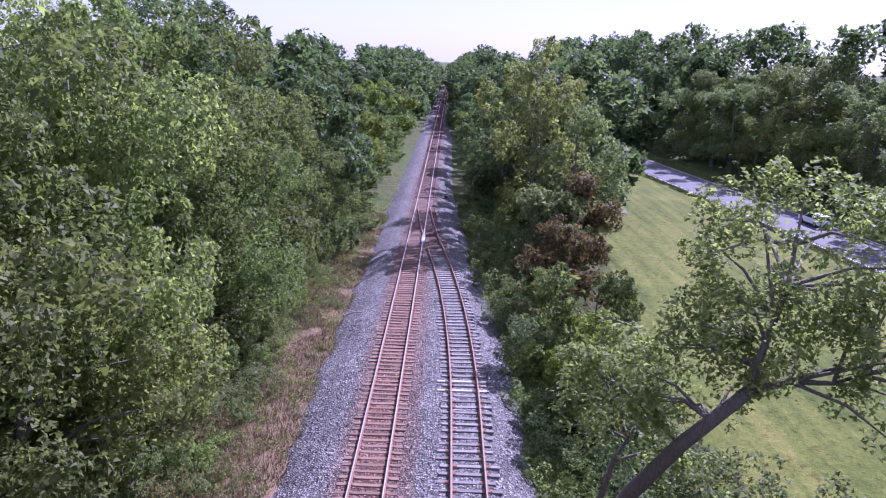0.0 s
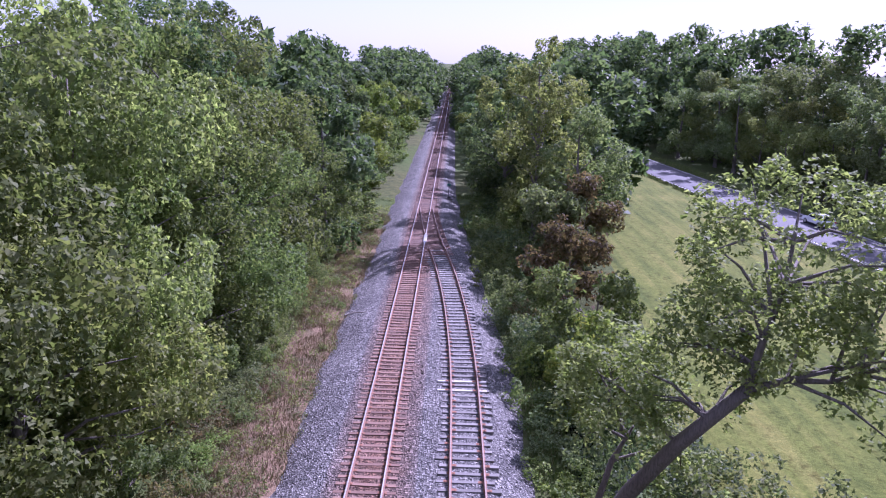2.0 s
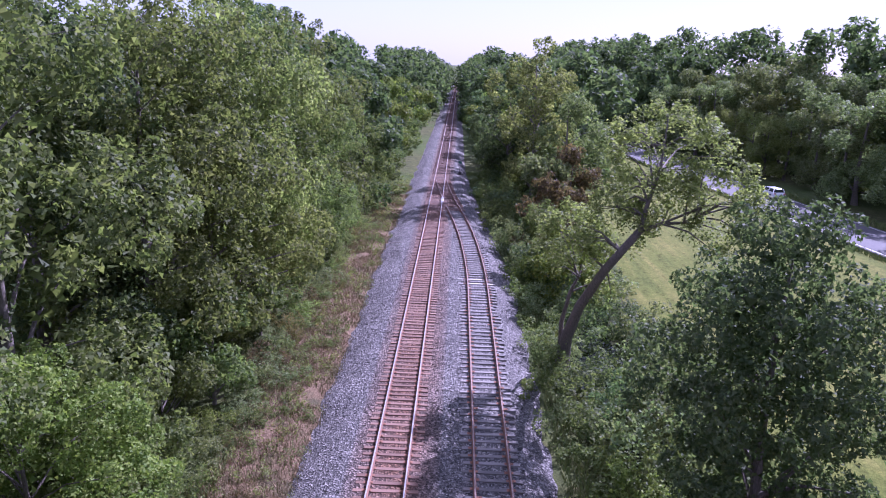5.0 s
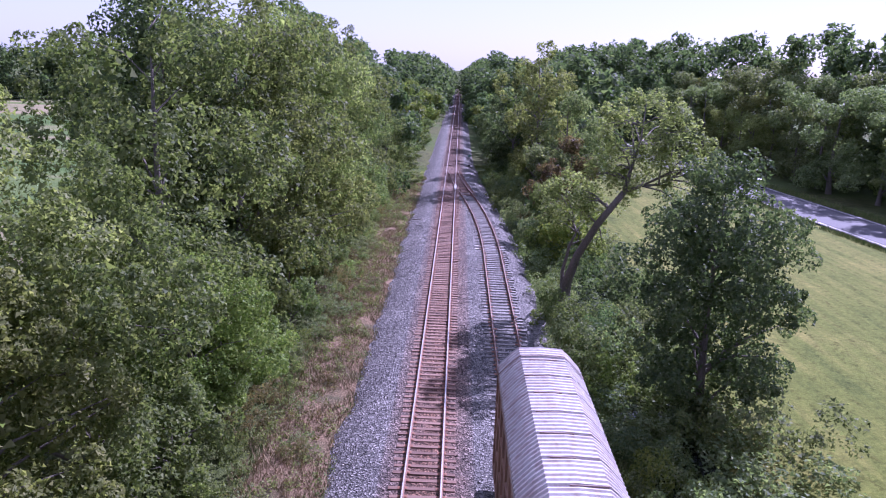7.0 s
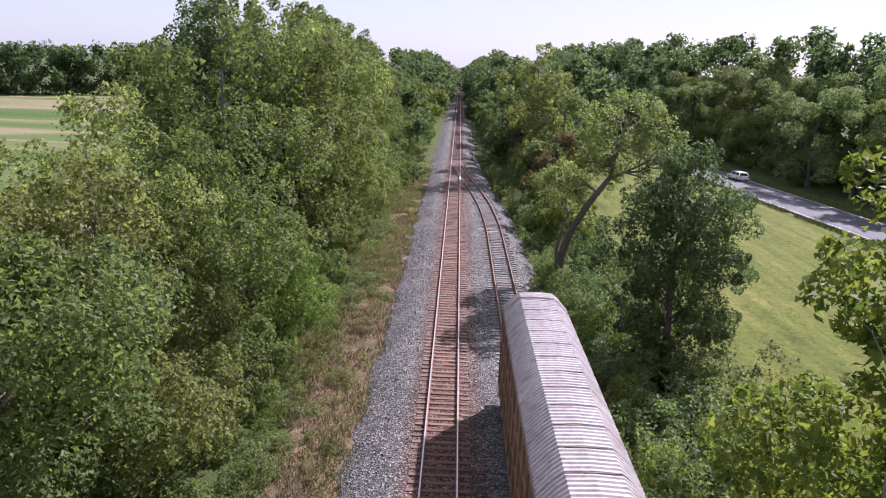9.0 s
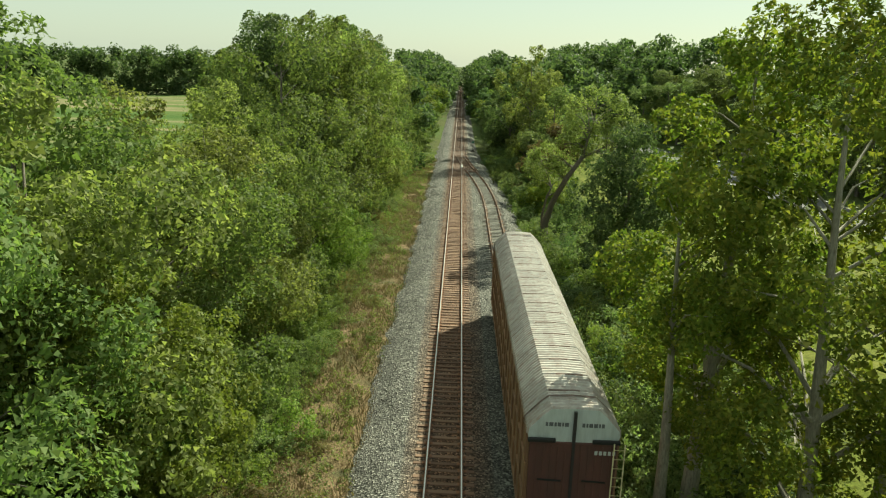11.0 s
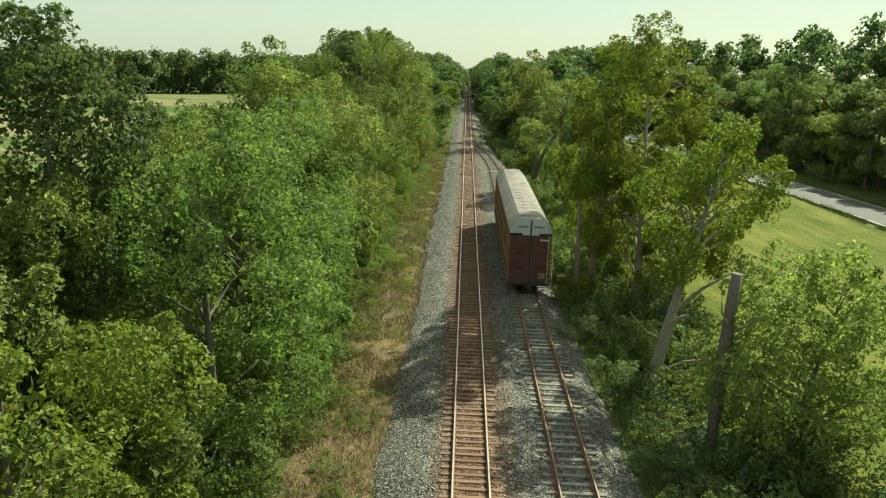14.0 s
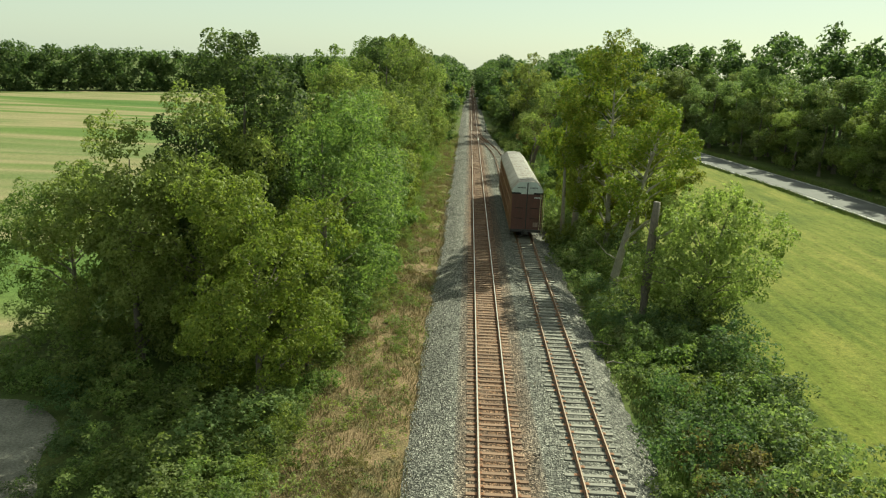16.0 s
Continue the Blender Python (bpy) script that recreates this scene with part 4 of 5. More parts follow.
for x, yy, h in ((13.2, -15, 4.2), (14.8, -18, 4.0), (12.6, -20.5, 3.8), (15.4, -13, 3.8), (16.2, -22, 3.6), (12.2, 10, 4.0), (13.8, 7.5, 3.8), (15.2, 12, 3.6), (14.0, 1, 3.6), (16.0, -2, 3.2), (13.5, -80, 3.0), (15.0, -77, 3.2), (14.2, -72, 3.0), (13.6, -86, 3.0), (15, 20, 3.6), (17, 18.5, 3.4), (16.5, 22.5, 3.4), (14.5, 16.5, 3.6), (13, 13.5, 3.4), (18.5, 20, 3.0), (11.5, -24, 3.6), (13.5, -26, 3.6), (12.0, -41, 3.2), (13.5, -43.5, 3.4), (14.5, -36, 3.8), (12.5, -31, 3.0)):
    shrub("silver", x, yy, h, 1.5)
shrub("lime", 8.6, -15.5, 3.0, 1.0)
shrub("lime", 9.8, -6.4, 3.0, 0.85)
for x, yy, h, k in ((8.9, -33.5, 2.6, "lime"), (9.6, -31.0, 3.2, "silver"), (9.0, -27.5, 3.6, "silver"), (8.8, -23.5, 3.4, "silver"), (8.9, -13.5, 3.2, "silver"), (9.2, -10.0, 3.0, "silver"), (10.8, -36.5, 3.6, "silver"), (11.2, -33.0, 4.2, "silver")):
    shrub(k, x, yy, h, 1.15)
for i in range(18):
    shrub(R.choice(["dark", "green", "lime", "green"]), R.uniform(10.5, 16.0), R.uniform(-71, -54), R.uniform(1.8, 3.2), R.uniform(1.0, 1.4))
for i in range(9):
    shrub(R.choice(["silver", "green", "green"]), R.uniform(-15.5, -11.5), R.uniform(-84, -74), R.uniform(1.2, 2.8), R.uniform(0.9, 1.4))
for x, yy, h in ((-17.8, -72.6, 2.6), (-20.2, -71.6, 3.2), (-23.0, -71.2, 3.0), (-25.6, -71.8, 2.6), (-17.6, -75.6, 2.2), (-17.2, -79.0, 1.8), (-16.8, -83.0, 1.8), (-21.6, -73.6, 1.6), (-18.9, -77.4, 1.3), (-18.6, -81.2, 1.1)):
    shrub("green" if h > 1.7 else "dark", x, yy, h, 0.45 + 0.3 * h)
y = -88.0
while y < 70:
    shrub(R.choice(["green", "silver", "green", "lime", "brown"]), -8.3 + R.uniform(-0.9, 0.5) - (1.5 if y < -55 else 0), y, R.uniform(0.9, 2.0), R.uniform(0.5, 0.85))
    if R.random() < 0.5:
        shrub(R.choice(["green", "silver", "brown"]), -5.9 + R.uniform(-0.9, 0.7), y + R.uniform(-0.7, 0.7), R.uniform(0.4, 0.9), R.uniform(0.3, 0.5))
    y += R.uniform(1.7, 2.6)


def grass_blades(name, n, x0, x1, y0, y1, hmin, hmax, stops, label, patch=0.0):
    m, nt, b = nodes_of(name)
    geo = nt.nodes.new("ShaderNodeNewGeometry")
    f = math_node(nt, "MULTIPLY_ADD", geo.outputs["Random Per Island"], 0.5, math_node(nt, "MULTIPLY", noise_tex(nt, 0.5, 3.0, geo.outputs["Position"]), 0.6))
    link(nt, ramp(nt, f, stops), b.inputs["Base Color"])
    b.inputs["Roughness"].default_value = 0.9
    b.inputs["Specular IOR Level"].default_value = 0.15
    x, yy = rng.uniform(0, 1, n), rng.uniform(y0, y1, n)
    x = np.array([x0(v) + (x1(v) - x0(v)) * u for u, v in zip(x, yy)])
    if patch:
        keep = np.array([noise.noise((a * 0.5, c * 0.35, 7)) > -patch for a, c in zip(x, yy)])
        x, yy = x[keep], yy[keep]
    n = len(x)
    z = np.array([ground_height(a, c) for a, c in zip(x, yy)])
    h = rng.uniform(hmin, hmax, n)
    a = rng.uniform(0, 6.28, n)
    w = 0.018 + h * 0.025
    lean = rng.normal(0, 0.3, (n, 2)) * h[:, None]
    p = np.stack([x, yy, z], 1)
    d = np.stack([np.cos(a) * w, np.sin(a) * w, np.zeros(n)], 1)
    v = np.stack([p - d, p + d, p + np.concatenate([lean, h[:, None]], 1)], 1).reshape(-1, 3)
    me = bpy.data.meshes.new(name)
    me.vertices.add(3 * n)
    me.vertices.foreach_set("co", v.astype(np.float32).ravel())
    me.loops.add(3 * n)
    me.loops.foreach_set("vertex_index", np.arange(3 * n, dtype=np.int32))
    me.polygons.add(n)
    me.polygons.foreach_set("loop_start", np.arange(0, 3 * n, 3, dtype=np.int32))
    me.update(calc_edges=True)
    me.validate()
    me.materials.append(m)
    tagged(new(name, me), label, "grass", kind="stuff")


STRAW = [(0.2, (0.09, 0.115, 0.04)), (0.38, (0.18, 0.18, 0.07)), (0.55, (0.27, 0.20, 0.115)), (0.9, (0.36, 0.29, 0.17))]
FRESH = [(0.2, (0.06, 0.1, 0.025)), (0.5, (0.12, 0.17, 0.04)), (0.85, (0.24, 0.24, 0.09))]
verge_left = lambda v: -9.8 if v < -55 else -8.2
grass_blades("dry_grass", 90000, verge_left, lambda v: -3.7, -92, 85, 0.08, 0.42, STRAW, "dry straw-coloured grass along the ballast", 0.25)
grass_blades("green_grass", 40000, lambda v: bed_right(v) + 0.1, lambda v: bed_right(v) + 3.0, -92, 100, 0.2, 0.6, FRESH, "green grass along the edge of the ballast", 0.2)


grass_blades("road_grass", 26000, lambda v: road_x(v) - 5.6, lambda v: road_x(v) - 4.15, -90, 150, 0.25, 0.7, FRESH, "uncut grass along the road edge", 0.25)
grass_blades("far_road_grass", 20000, lambda v: road_x(v) + 4.1, lambda v: road_x(v) + 7.0, -60, 150, 0.25, 0.8, FRESH, "uncut grass along the foot of the woods", 0.3)


def weeds(name, n, leaf, x0, x1, y0, y1, size, label, seed, bare):
    """Low broad-leaved weeds in drifts."""
    g = np.random.default_rng(seed)
    yy = g.uniform(y0, y1, n * 3)
    u = g.random(n * 3) ** 1.45
    pts = []
    for a, v in zip(u, yy):
        x = x0(v) + (x1(v) - x0(v)) * a
        if noise.noise((x * 0.45, v * 0.3, seed)) > bare and len(pts) < n:
            h = g.uniform(0.1, 0.55)
            pts.append((x, v, ground_height(x, v) + h * 0.5))
    c = np.array(pts)
    p, nrm = clump_leaves(c, g.uniform(0.15, 0.5, len(c)), 22, 0.7)
    tagged(new(name, leaf_mesh(name, p, nrm, 0.1, LEAF[leaf])), label, "weeds", kind="stuff")


weeds("green_weeds", 2500, "olive", verge_left, lambda v: -4.4, -92, 95, 0.14, "low green weeds on the verge", 3, -0.1)
weeds("pale_weeds", 1500, "silver", verge_left, lambda v: -3.9, -92, 95, 0.14, "pale grey-green weeds on the verge", 9, 0.12)
weeds("red_weeds", 500, "brown", verge_left, lambda v: -3.9, -92, 80, 0.14, "dry reddish weeds on the verge", 15, 0.05)


# ---- the rail car ----
def car_paint(name, col, dirt, vary, rows_scale=None):
    m, nt, b = nodes_of(name)
    p = coords(nt)
    mp = nt.nodes.new("ShaderNodeMapping")
    mp.inputs["Scale"].default_value = (1.0, 1.0, 0.18)
    link(nt, p, mp.inputs[0])
    streak, big = noise_tex(nt, 3.0, 6.0, mp.outputs[0], 0.7), noise_tex(nt, 0.5, 4.0, p)
    c = mix(nt, ramp(nt, streak, [(0.42, (0, 0, 0)), (0.72, (vary, vary, vary))]), col, dirt)
    c = mix(nt, 1.0, c, ramp(nt, big, [(0.3, (0.82, 0.82, 0.82)), (0.7, (1.1, 1.1, 1.1))]), "MULTIPLY")
    link(nt, c, b.inputs["Base Color"])
    b.inputs["Roughness"].default_value = 0.65
    bump(nt, b, streak, 0.15, 0.01)
    return m


ROOF = car_paint("galvanised_roof", (0.47, 0.435, 0.41), (0.25, 0.15, 0.12), 0.75)
END_RED = car_paint("end_red", (0.12, 0.05, 0.042), (0.055, 0.036, 0.032), 0.6)
SIDE_RUST = car_paint("side_rust", (0.30, 0.17, 0.10), (0.14, 0.08, 0.05), 0.7)
END_WHITE = car_paint("end_white", (0.58, 0.62, 0.62), (0.28, 0.28, 0.27), 0.5)
BLACKING = plain("black_gap", (0.018, 0.018, 0.018), 0.8)
YELLOW = plain("pale_yellow_paint", (0.5, 0.44, 0.25), 0.6)
STRAP = plain("seam_grime", (0.24, 0.17, 0.145), 0.8)
LETTER = plain("letter_white", (0.55, 0.56, 0.55), 0.6, 0, 0.15)
LETTER_DARK = plain("letter_dark", (0.12, 0.12, 0.13), 0.6, 0, 0.15)

CX, Y0, Y1 = SIDE + 0.02, -33.6, -6.4
HW, ZB, ZS, ZT = 1.5, 0.75, 4.75, 5.65     # half width, floor, shoulder, roof top
car = thing("rail_car", "long covered car carrier with pale ribbed roof and red ends", "rail car", (CX, 0, 0))


def car_shell():
    bm = bmesh.new()
    for s in (-1, 1):
        box(bm, s * HW - 0.03, s * HW + 0.03, Y0 + 0.1, Y1 - 0.1, ZB, ZS)
    part("side_wall", bm, SIDE_RUST, car, "rust-brown perforated side panels")
    bm = bmesh.new()
    box(bm, -HW + 0.02, HW - 0.02, Y0 + 0.15, Y1 - 0.15, ZB - 0.25, ZB + 0.05, 0.02)
    box(bm, -0.4, 0.4, Y0 + 0.2, Y1 - 0.2, ZB - 0.5, ZB - 0.2)
    part("underframe", bm, STEEL_DARK, car)
    # side posts and rails
    n = 19
    for s in (-1, 1):
        for i in range(n):
            y = Y0 + 0.25 + (Y1 - Y0 - 0.5) * i / (n - 1)
            bm = bmesh.new()
            box(bm, s * (HW + 0.05) - 0.05, s * (HW + 0.05) + 0.05, y - 0.06, y + 0.06, ZB, ZS - 0.02, 0.01)
            part("side_post", bm, SIDE_RUST, car)
        for z in (ZB + 0.05, 2.1, 3.45, ZS - 0.06):
            bm = bmesh.new()
            box(bm, s * (HW + 0.055) - 0.04, s * (HW + 0.055) + 0.04, Y0 + 0.1, Y1 - 0.1, z - 0.06, z + 0.06, 0.01)
            part("side_rail", bm, SIDE_RUST, car)


def roof_profile(k=0.0):
    """Half outline of the arched roof from the eave to the ridge."""
    return [(HW + 0.06 + k, ZS - 0.1), (HW + 0.03 + k, ZS + 0.12), (1.34 + k * 0.7, 5.08 + k * 0.6), (1.05, 5.4 + k), (0.8, ZT - 0.04 + k), (0.0, ZT + k)]


def car_roof():
    """Ribbed sheets across the car, with a seam every few ribs."""
    half = roof_profile()
    prof = half + [(-x, z) for x, z in half[-2::-1]]
    bm = bmesh.new()
    rings = []
    step = 0.06
    count = int((Y1 - Y0) / step)
    for i in range(count + 1):
        y = Y0 + (Y1 - Y0) * i / count
        lift = 0.045 if (i % 4) in (1, 2) else 0.0
        if i % 24 == 0:
            lift = -0.03
        ring = []
        for x, z in prof:
            nx, nz = x / 1.6, max(z - 4.2, 0.2) / 1.6
            ring.append(bm.verts.new((x + nx * lift, y, z + nz * lift)))
        rings.append(ring)
    for r0, r1 in zip(rings, rings[1:]):
        for k in range(len(prof) - 1):
            bm.faces.new((r0[k], r0[k + 1], r1[k + 1], r1[k]))
    bmesh.ops.recalc_face_normals(bm, faces=bm.faces)
    roof = part("roof", bm, ROOF, car, "pale galvanised roof of crosswise ribbed sheets")
    for y in (Y0 + 0.9, Y1 - 0.9):
        bm = bmesh.new()
        lip = roof_profile(0.07)
        lip = lip + [(-x, z) for x, z in lip[-2::-1]]
        low = [bm.verts.new((x, y - 0.06, z)) for x, z in lip]
        high = [bm.verts.new((x, y + 0.06, z)) for x, z in lip]
        for k in range(len(lip) - 1):
            bm.faces.new((low[k], low[k + 1], high[k + 1], high[k]))
        bmesh.ops.solidify(bm, geom=bm.faces[:], thickness=0.05)
        part("roof_band", bm, STRAP, roof, "rusty band across the roof")
    # seam straps with bolts, lying over the sheets
    for i in range(1, 19):
        y = Y0 + i * 24 * (Y1 - Y0) / count
        bm = bmesh.new()
        for x0 in (R.uniform(-0.9, -0.2),):
            w = R.uniform(0.7, 1.1)
            box(bm, x0, x0 + w, y - 0.015, y + 0.015, ZT - 0.02 - abs(x0 + w / 2) * 0.05, ZT + 0.035 - abs(x0 + w / 2) * 0.05)
        part("seam_strap", bm, STRAP, roof, "thin rusty seam strap")


def car_end(yf, out):
    """Doors, white gable, letters and gear of one end; out is the outward y direction."""
    half = roof_profile(-0.02)
    outline = half + [(-x, z) for x, z in half[-2::-1]]
    bm = bmesh.new()
    loop = [(HW, 4.42)] + outline + [(-HW, 4.42)]
    f0 = [bm.verts.new((x, yf, z)) for x, z in loop]
    f1 = [bm.verts.new((x, yf - out * 0.12, z)) for x, z in loop]
    bm.faces.new(f0)
    bm.faces.new(f1[::-1])
    for k in range(len(loop)):
        j = (k + 1) % len(loop)
        bm.faces.new((f0[k], f1[k], f1[j], f0[j]))
    bmesh.ops.recalc_face_normals(bm, faces=bm.faces)
    gable = part("gable", bm, END_WHITE, car, "grimy white gable above the doors")
    for x0, x1 in ((-HW + 0.02, -0.03), (0.03, HW - 0.02)):
        bm = bmesh.new()
        box(bm, x0, x1, yf - 0.05, yf + 0.05, ZB - 0.1, 4.41, 0.02)
        door = part("end_door", bm, END_RED, car, "dark red folding end door")
        for k in range(1, 6):
            x = x0 + (x1 - x0) * k / 6
            bm = bmesh.new()
            box(bm, x - 0.03, x + 0.03, yf + out * 0.06 - 0.015, yf + out * 0.06 + 0.015, ZB, 4.3, 0.008)
            part("rib", bm, END_RED, door)
        for z in (3.05, 2.0):
            bm = bmesh.new()
            xm = (x0 + x1) / 2
            tube(bm, [(xm - 0.4, yf + out * 0.12, z), (xm + 0.4, yf + out * 0.12, z - 0.03)], [0.03, 0.03], 6)
            part("lock_bar", bm, BLACKING, door)
    bm = bmesh.new()
    box(bm, -0.05, 0.05, yf - 0.04, yf + out * 0.1 if out > 0 else yf + 0.04, ZB, 5.55) if out > 0 else box(bm, -0.05, 0.05, yf - 0.1, yf + 0.04, ZB, 5.55)
    part("centre_post", bm, STEEL_DARK, car)
    for x0, x1 in ((-HW - 0.05, -0.62), (0.62, HW + 0.05)):
        bm = bmesh.new()
        ya, yb = sorted((yf + out * 0.05, yf + out * 0.16))
        box(bm, x0, x1, ya, yb, 4.44, 4.58, 0.02)
        part("door_track", bm, BLACKING, car)
    # lettering on the gable that cannot be read
    ya, yb = sorted((yf + out * 0.004, yf + out * 0.012))
    for x0, x1 in ((-0.98, -0.2), (0.25, 1.0)):
        bm = bmesh.new()
        x = x0
        while x < x1:
            w = R.uniform(0.05, 0.14)
            box(bm, x, min(x + w, x1), ya, yb, 4.98, 5.12)
            x += w + 0.035
        part("lettering", bm, LETTER_DARK, gable)
    bm = bmesh.new()
    ya, yb = sorted((yf + out * 0.076, yf + out * 0.084))
    x = 0.72
    while x < 1.32:
        box(bm, x, x + 0.1, ya, yb, 4.02, 4.16)
        x += 0.15
    part("lettering", bm, LETTER, car)
    bm = bmesh.new()
    box(bm, 0.72, 1.2, ya, yb, 1.15, 1.6)
    part("placard", bm, car_paint("placard", (0.33, 0.24, 0.2), (0.15, 0.1, 0.08), 0.8), car, "faded stencil panel")
    # ladder at the corner
    ladder_x = HW + 0.02
    yl = yf + out * 0.2
    bm = bmesh.new()
    for dx in (-0.18, 0.18):
        tube(bm, [(ladder_x + dx, yl, 0.4), (ladder_x + dx, yl, 4.5)], [0.025, 0.025], 6)
    for k in range(12):
        tube(bm, [(ladder_x - 0.18, yl, 0.55 + k * 0.34), (ladder_x + 0.18, yl, 0.55 + k * 0.34)], [0.014, 0.014], 5)
    part("ladder", bm, YELLOW, car, "pale yellow corner ladder")
    # end sill, coupler and steps
    bm = bmesh.new()
    ya, yb = sorted((yf - out * 0.1, yf + out * 0.28))
    box(bm, -HW, HW, ya, yb, 0.62, 0.86, 0.03)
    part("end_sill", bm, STEEL_DARK, car)
    bm = bmesh.new()
    ya, yb = sorted((yf, yf + out * 0.75))
    box(bm, -0.12, 0.12, ya, yb, 0.55, 0.78, 0.04)
    ya, yb = sorted((yf + out * 0.7, yf + out * 1.0))
    box(bm, -0.2, 0.2, ya, yb, 0.48, 0.86, 0.06)
    part("coupler", bm, STEEL_DARK, car)
    for s in (-1, 1):
        bm = bmesh.new()
        tube(bm, [(s * 1.2, yf + out * 0.2, 0.7), (s * 1.2, yf + out * 0.2, 0.3), (s * 1.5, yf + out * 0.2, 0.3), (s * 1.5, yf + out * 0.2, 0.7)], [0.025] * 4, 6)
        part("step", bm, STEEL_DARK, car)


def truck(yc):
    bm = bmesh.new()
    for s in (-1, 1):
        box(bm, s * 1.0 - 0.1, s * 1.0 + 0.1, yc - 1.25, yc + 1.25, 0.42, 0.62, 0.04)
        box(bm, s * 1.0 - 0.12, s * 1.0 + 0.12, yc - 0.4, yc + 0.4, 0.2, 0.5, 0.04)
    box(bm, -1.1, 1.1, yc - 0.22, yc + 0.22, 0.3, 0.55, 0.04)
    t = part("truck", bm, STEEL_DARK, car)
    for dy in (-0.85, 0.85):
        for s in (-1, 1):
            bm = bmesh.new()
            r = bmesh.ops.create_cone(bm, cap_ends=True, segments=24, radius1=0.42, radius2=0.42, depth=0.12)
            r2 = bmesh.ops.create_cone(bm, cap_ends=True, segments=24, radius1=0.45, radius2=0.45, depth=0.03)
            for v in r2["verts"]:
                v.co.z -= s * 0.07
            for v in bm.verts:
                v.co = Vector((v.co.z + s * GAUGE, yc + dy + v.co.y, 0.425 + v.co.x))
            part("wheel", bm, WHEEL_STEEL, t)
        bm = bmesh.new()
        tube(bm, [(-GAUGE, yc + dy, 0.425), (GAUGE, yc + dy, 0.425)], [0.08, 0.08], 8)
        part("axle", bm, WHEEL_STEEL, t)


car_shell()
car_roof()
car_end(Y0, -1)
car_end(Y1, 1)
truck(Y0 + 3.6)
truck(Y1 - 3.6)


# ---- the road car ----
WHITE_PAINT = plain("white_car_paint", (0.75, 0.77, 0.78), 0.25, 0.0, 0.08)
CAR_GLASS = plain("car_glass", (0.02, 0.025, 0.03), 0.05, 0.0, 0.1, 3.0, 0.8)
TYRE = plain("tyre_rubber", (0.02, 0.02, 0.02), 0.85)
RIM = plain("alloy_rim", (0.45, 0.46, 0.47), 0.35, 0.8)
TAIL_RED = plain("tail_light_red", (0.35, 0.02, 0.02), 0.25)


def loft(bm, outline, half_width, top_inset=0.0, z_low=0.0, z_high=1.0):
    """A body from a side outline (y, z), narrowing by top_inset between two heights."""
    rows_ = []
    for s in (-1, 1):
        row = []
        for y, z in outline:
            k = min(max((z - z_low) / (z_high - z_low), 0.0), 1.0)
            row.append(bm.verts.new((s * (half_width - top_inset * k), y, z)))
        rows_.append(row)
    n = len(outline)
    for i in range(n):
        j = (i + 1) % n
        bm.faces.new((rows_[0][i], rows_[0][j], rows_[1][j], rows_[1][i]))
    bm.faces.new(rows_[0][::-1])
    bm.faces.new(rows_[1])
    bmesh.ops.recalc_face_normals(bm, faces=bm.faces)
    bmesh.ops.bevel(bm, geom=[e for e in bm.edges if e.calc_face_angle(0) > 0.9], offset=0.05, segments=2, affect="EDGES")


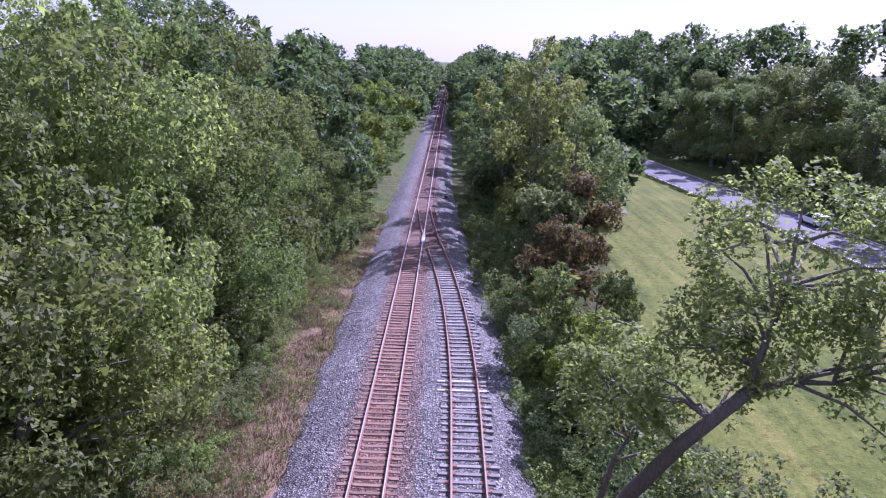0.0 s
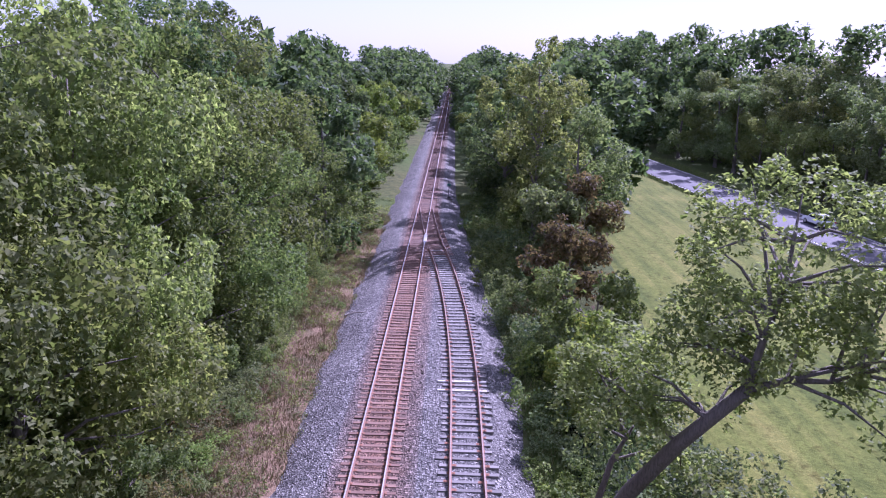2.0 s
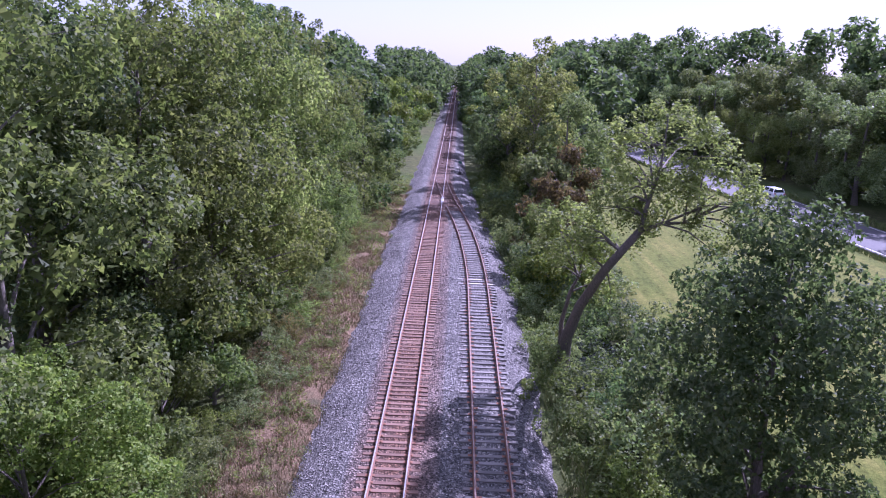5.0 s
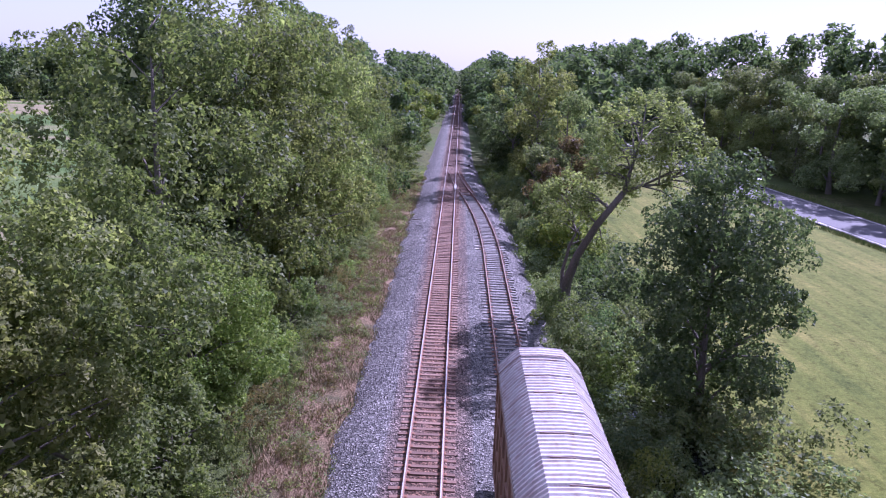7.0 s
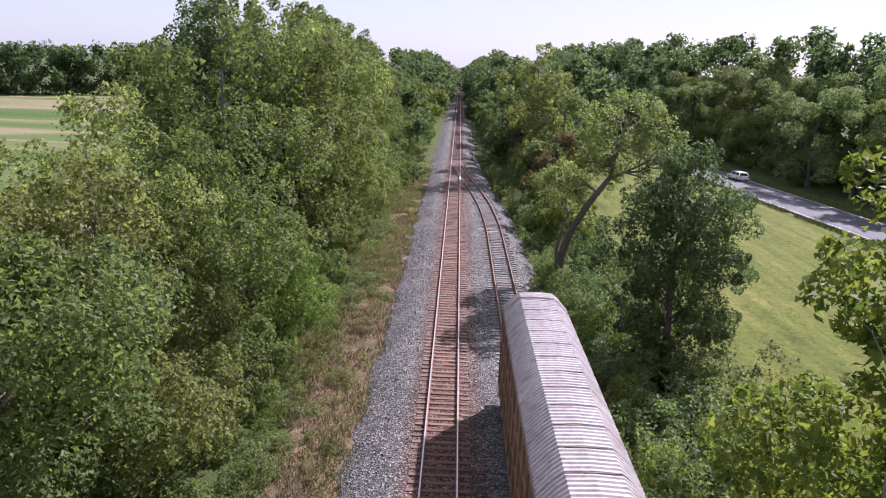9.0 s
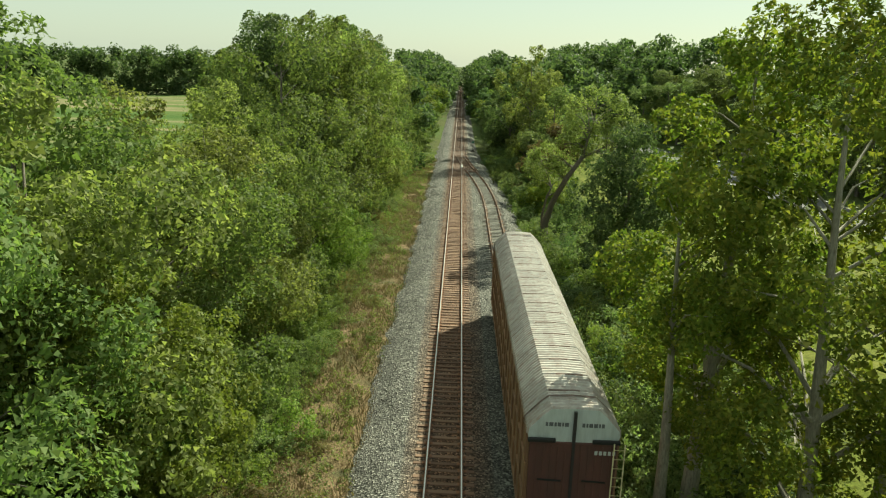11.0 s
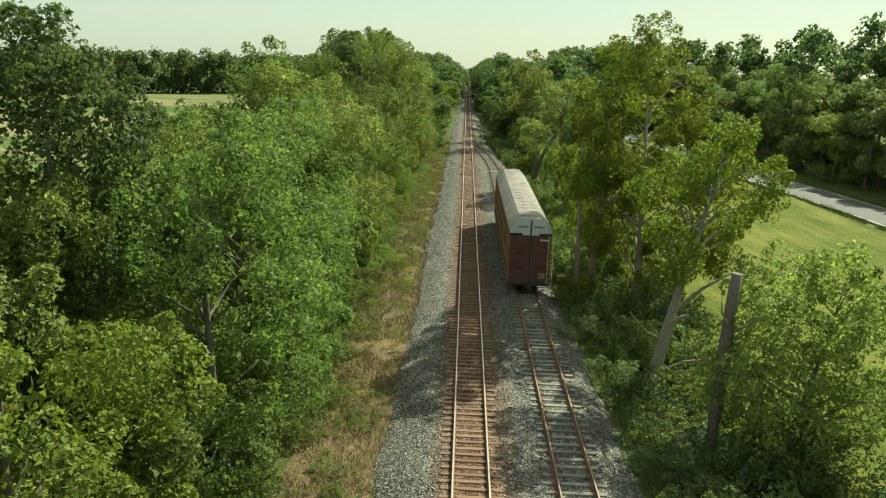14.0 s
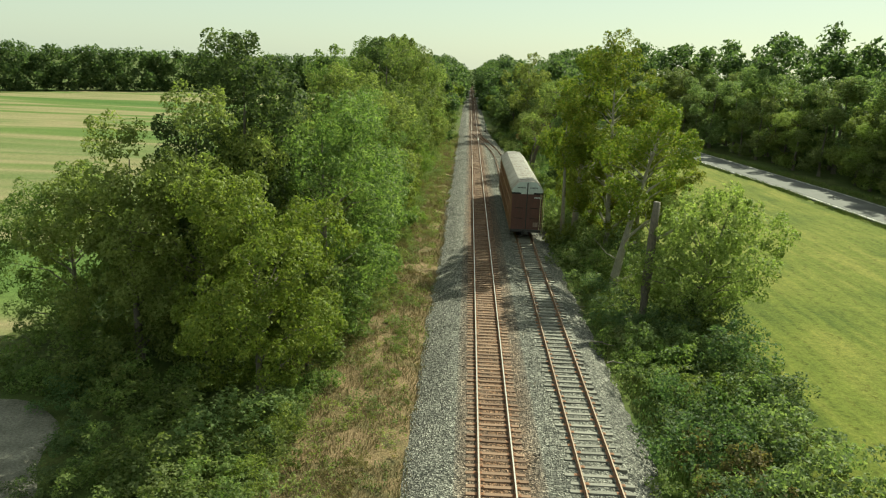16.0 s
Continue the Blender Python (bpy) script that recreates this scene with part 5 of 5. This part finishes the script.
def road_car(y):
    x = road_x(y) + 1.9
    root = thing("car", "white estate car driving on the asphalt road", "car", (x, y, -0.72))
    root.rotation_euler = (0, 0, math.atan2(road_x(y - 4) - road_x(y + 4), 8.0))
    bm = bmesh.new()
    loft(bm, [(-2.3, 0.35), (2.25, 0.32), (2.35, 0.62), (2.2, 0.8), (1.2, 0.95), (-2.2, 0.98), (-2.35, 0.7)], 0.9, 0.06, 0.5, 1.0)
    part("body", bm, WHITE_PAINT, root)
    bm = bmesh.new()
    loft(bm, [(1.25, 0.94), (0.45, 1.40), (-1.75, 1.42), (-2.15, 0.97)], 0.82, 0.2, 0.95, 1.42)
    part("windows", bm, CAR_GLASS, root, "dark tinted car windows")
    bm = bmesh.new()
    loft(bm, [(0.5, 1.40), (0.35, 1.47), (-1.7, 1.48), (-1.85, 1.41)], 0.64, 0.05, 1.4, 1.48)
    part("roof", bm, WHITE_PAINT, root)
    for s in (-1, 1):
        for yy, a in ((0.55, 0.5), (-0.65, 0.0), (-1.8, -0.25)):
            bm = bmesh.new()
            tube(bm, [(s * 0.835, yy + a, 0.94), (s * 0.645, yy, 1.43)], [0.04, 0.04], 6)
            part("pillar", bm, WHITE_PAINT, root)
        for yy in (1.42, -1.38):
            bm = bmesh.new()
            tube(bm, [(s * 0.72, yy, 0.33), (s * 0.92, yy, 0.33)], [0.33, 0.33], 20)
            wheel = part("wheel", bm, TYRE, root)
            bm = bmesh.new()
            tube(bm, [(s * 0.9, yy, 0.33), (s * 0.935, yy, 0.33)], [0.21, 0.18], 16)
            part("rim", bm, RIM, wheel)
        bm = bmesh.new()
        box(bm, s * 0.68 - 0.15, s * 0.68 + 0.15, -2.36, -2.2, 0.72, 0.9, 0.03)
        part("tail_light", bm, TAIL_RED, root, "red tail light")


road_car(86.0)


# ---- fallen branches on the bed ----
def branch(x, y, length, turn, rad=0.03):
    bm = bmesh.new()
    z = -0.16
    pts = [(0, 0, z), (length * 0.35, 0.06, z + 0.06), (length * 0.7, -0.05, z + 0.02), (length, 0.08, z - 0.03)]
    tube(bm, pts, [rad, rad * 0.9, rad * 0.6, rad * 0.3], 6)
    tube(bm, [pts[1], (length * 0.5, 0.3, z + 0.05), (length * 0.6, 0.45, z + 0.02)], [rad * 0.6, rad * 0.4, rad * 0.2], 5)
    o = part("fallen_branch", bm, BARK)
    o.location, o.rotation_euler = (x, y, 0), (0, 0, turn)
    tagged(o, "thin dry branch fallen on the ballast", "branch", "fallen branches")


for x, y, ln, tn, rd in ((6.3, -55.5, 1.1, 0.3, 0.04), (6.6, -62.5, 1.5, -0.4, 0.05), (7.0, -66.0, 1.0, 0.1, 0.05), (2.3, -62, 0.8, 1.2, 0.03), (-4.0, 46, 1.8, 0.6, 0.05), (2.4, -70, 0.7, 1.4, 0.03)):
    branch(x, y, ln, tn, rd)

# two pale ties in the siding by the rail joint
pale = [tie_mesh("tie_pale", 2.75, plain("tie_bleached", (0.42, 0.40, 0.36), 0.9))]
for y in (34.2, 35.4):
    o = new("tie", pale[0])
    o.parent = side
    o.location = (SIDE - 0.15, y, 0.012)
    tagged(o, "bleached pale wooden tie")

# ---- ties, last ----
flat = lambda y: 0.0
lay_ties(main, lambda y: 0.0, flat, -89.0, 64.0, MAIN_TIE, mains, 0.04, 330, TIE_MAIN, 2.6)
lay_ties(side, smooth_siding, lambda y: math.atan2(smooth_siding(y - 1) - smooth_siding(y + 1), 2.0), -89.0, 66.0, SIDE_TIE, olds, 0.1, 0, TIE_OLD, 2.55)
y = 64.2
while y < 95:
    reach = smooth_siding(y) + 1.35
    bm = bmesh.new()
    box(bm, -1.32, max(1.32, reach), y - 0.115, y + 0.115, -0.36, -0.183, 0.012)
    part("tie", bm, TIE_MAIN, turnout)
    y += 0.54
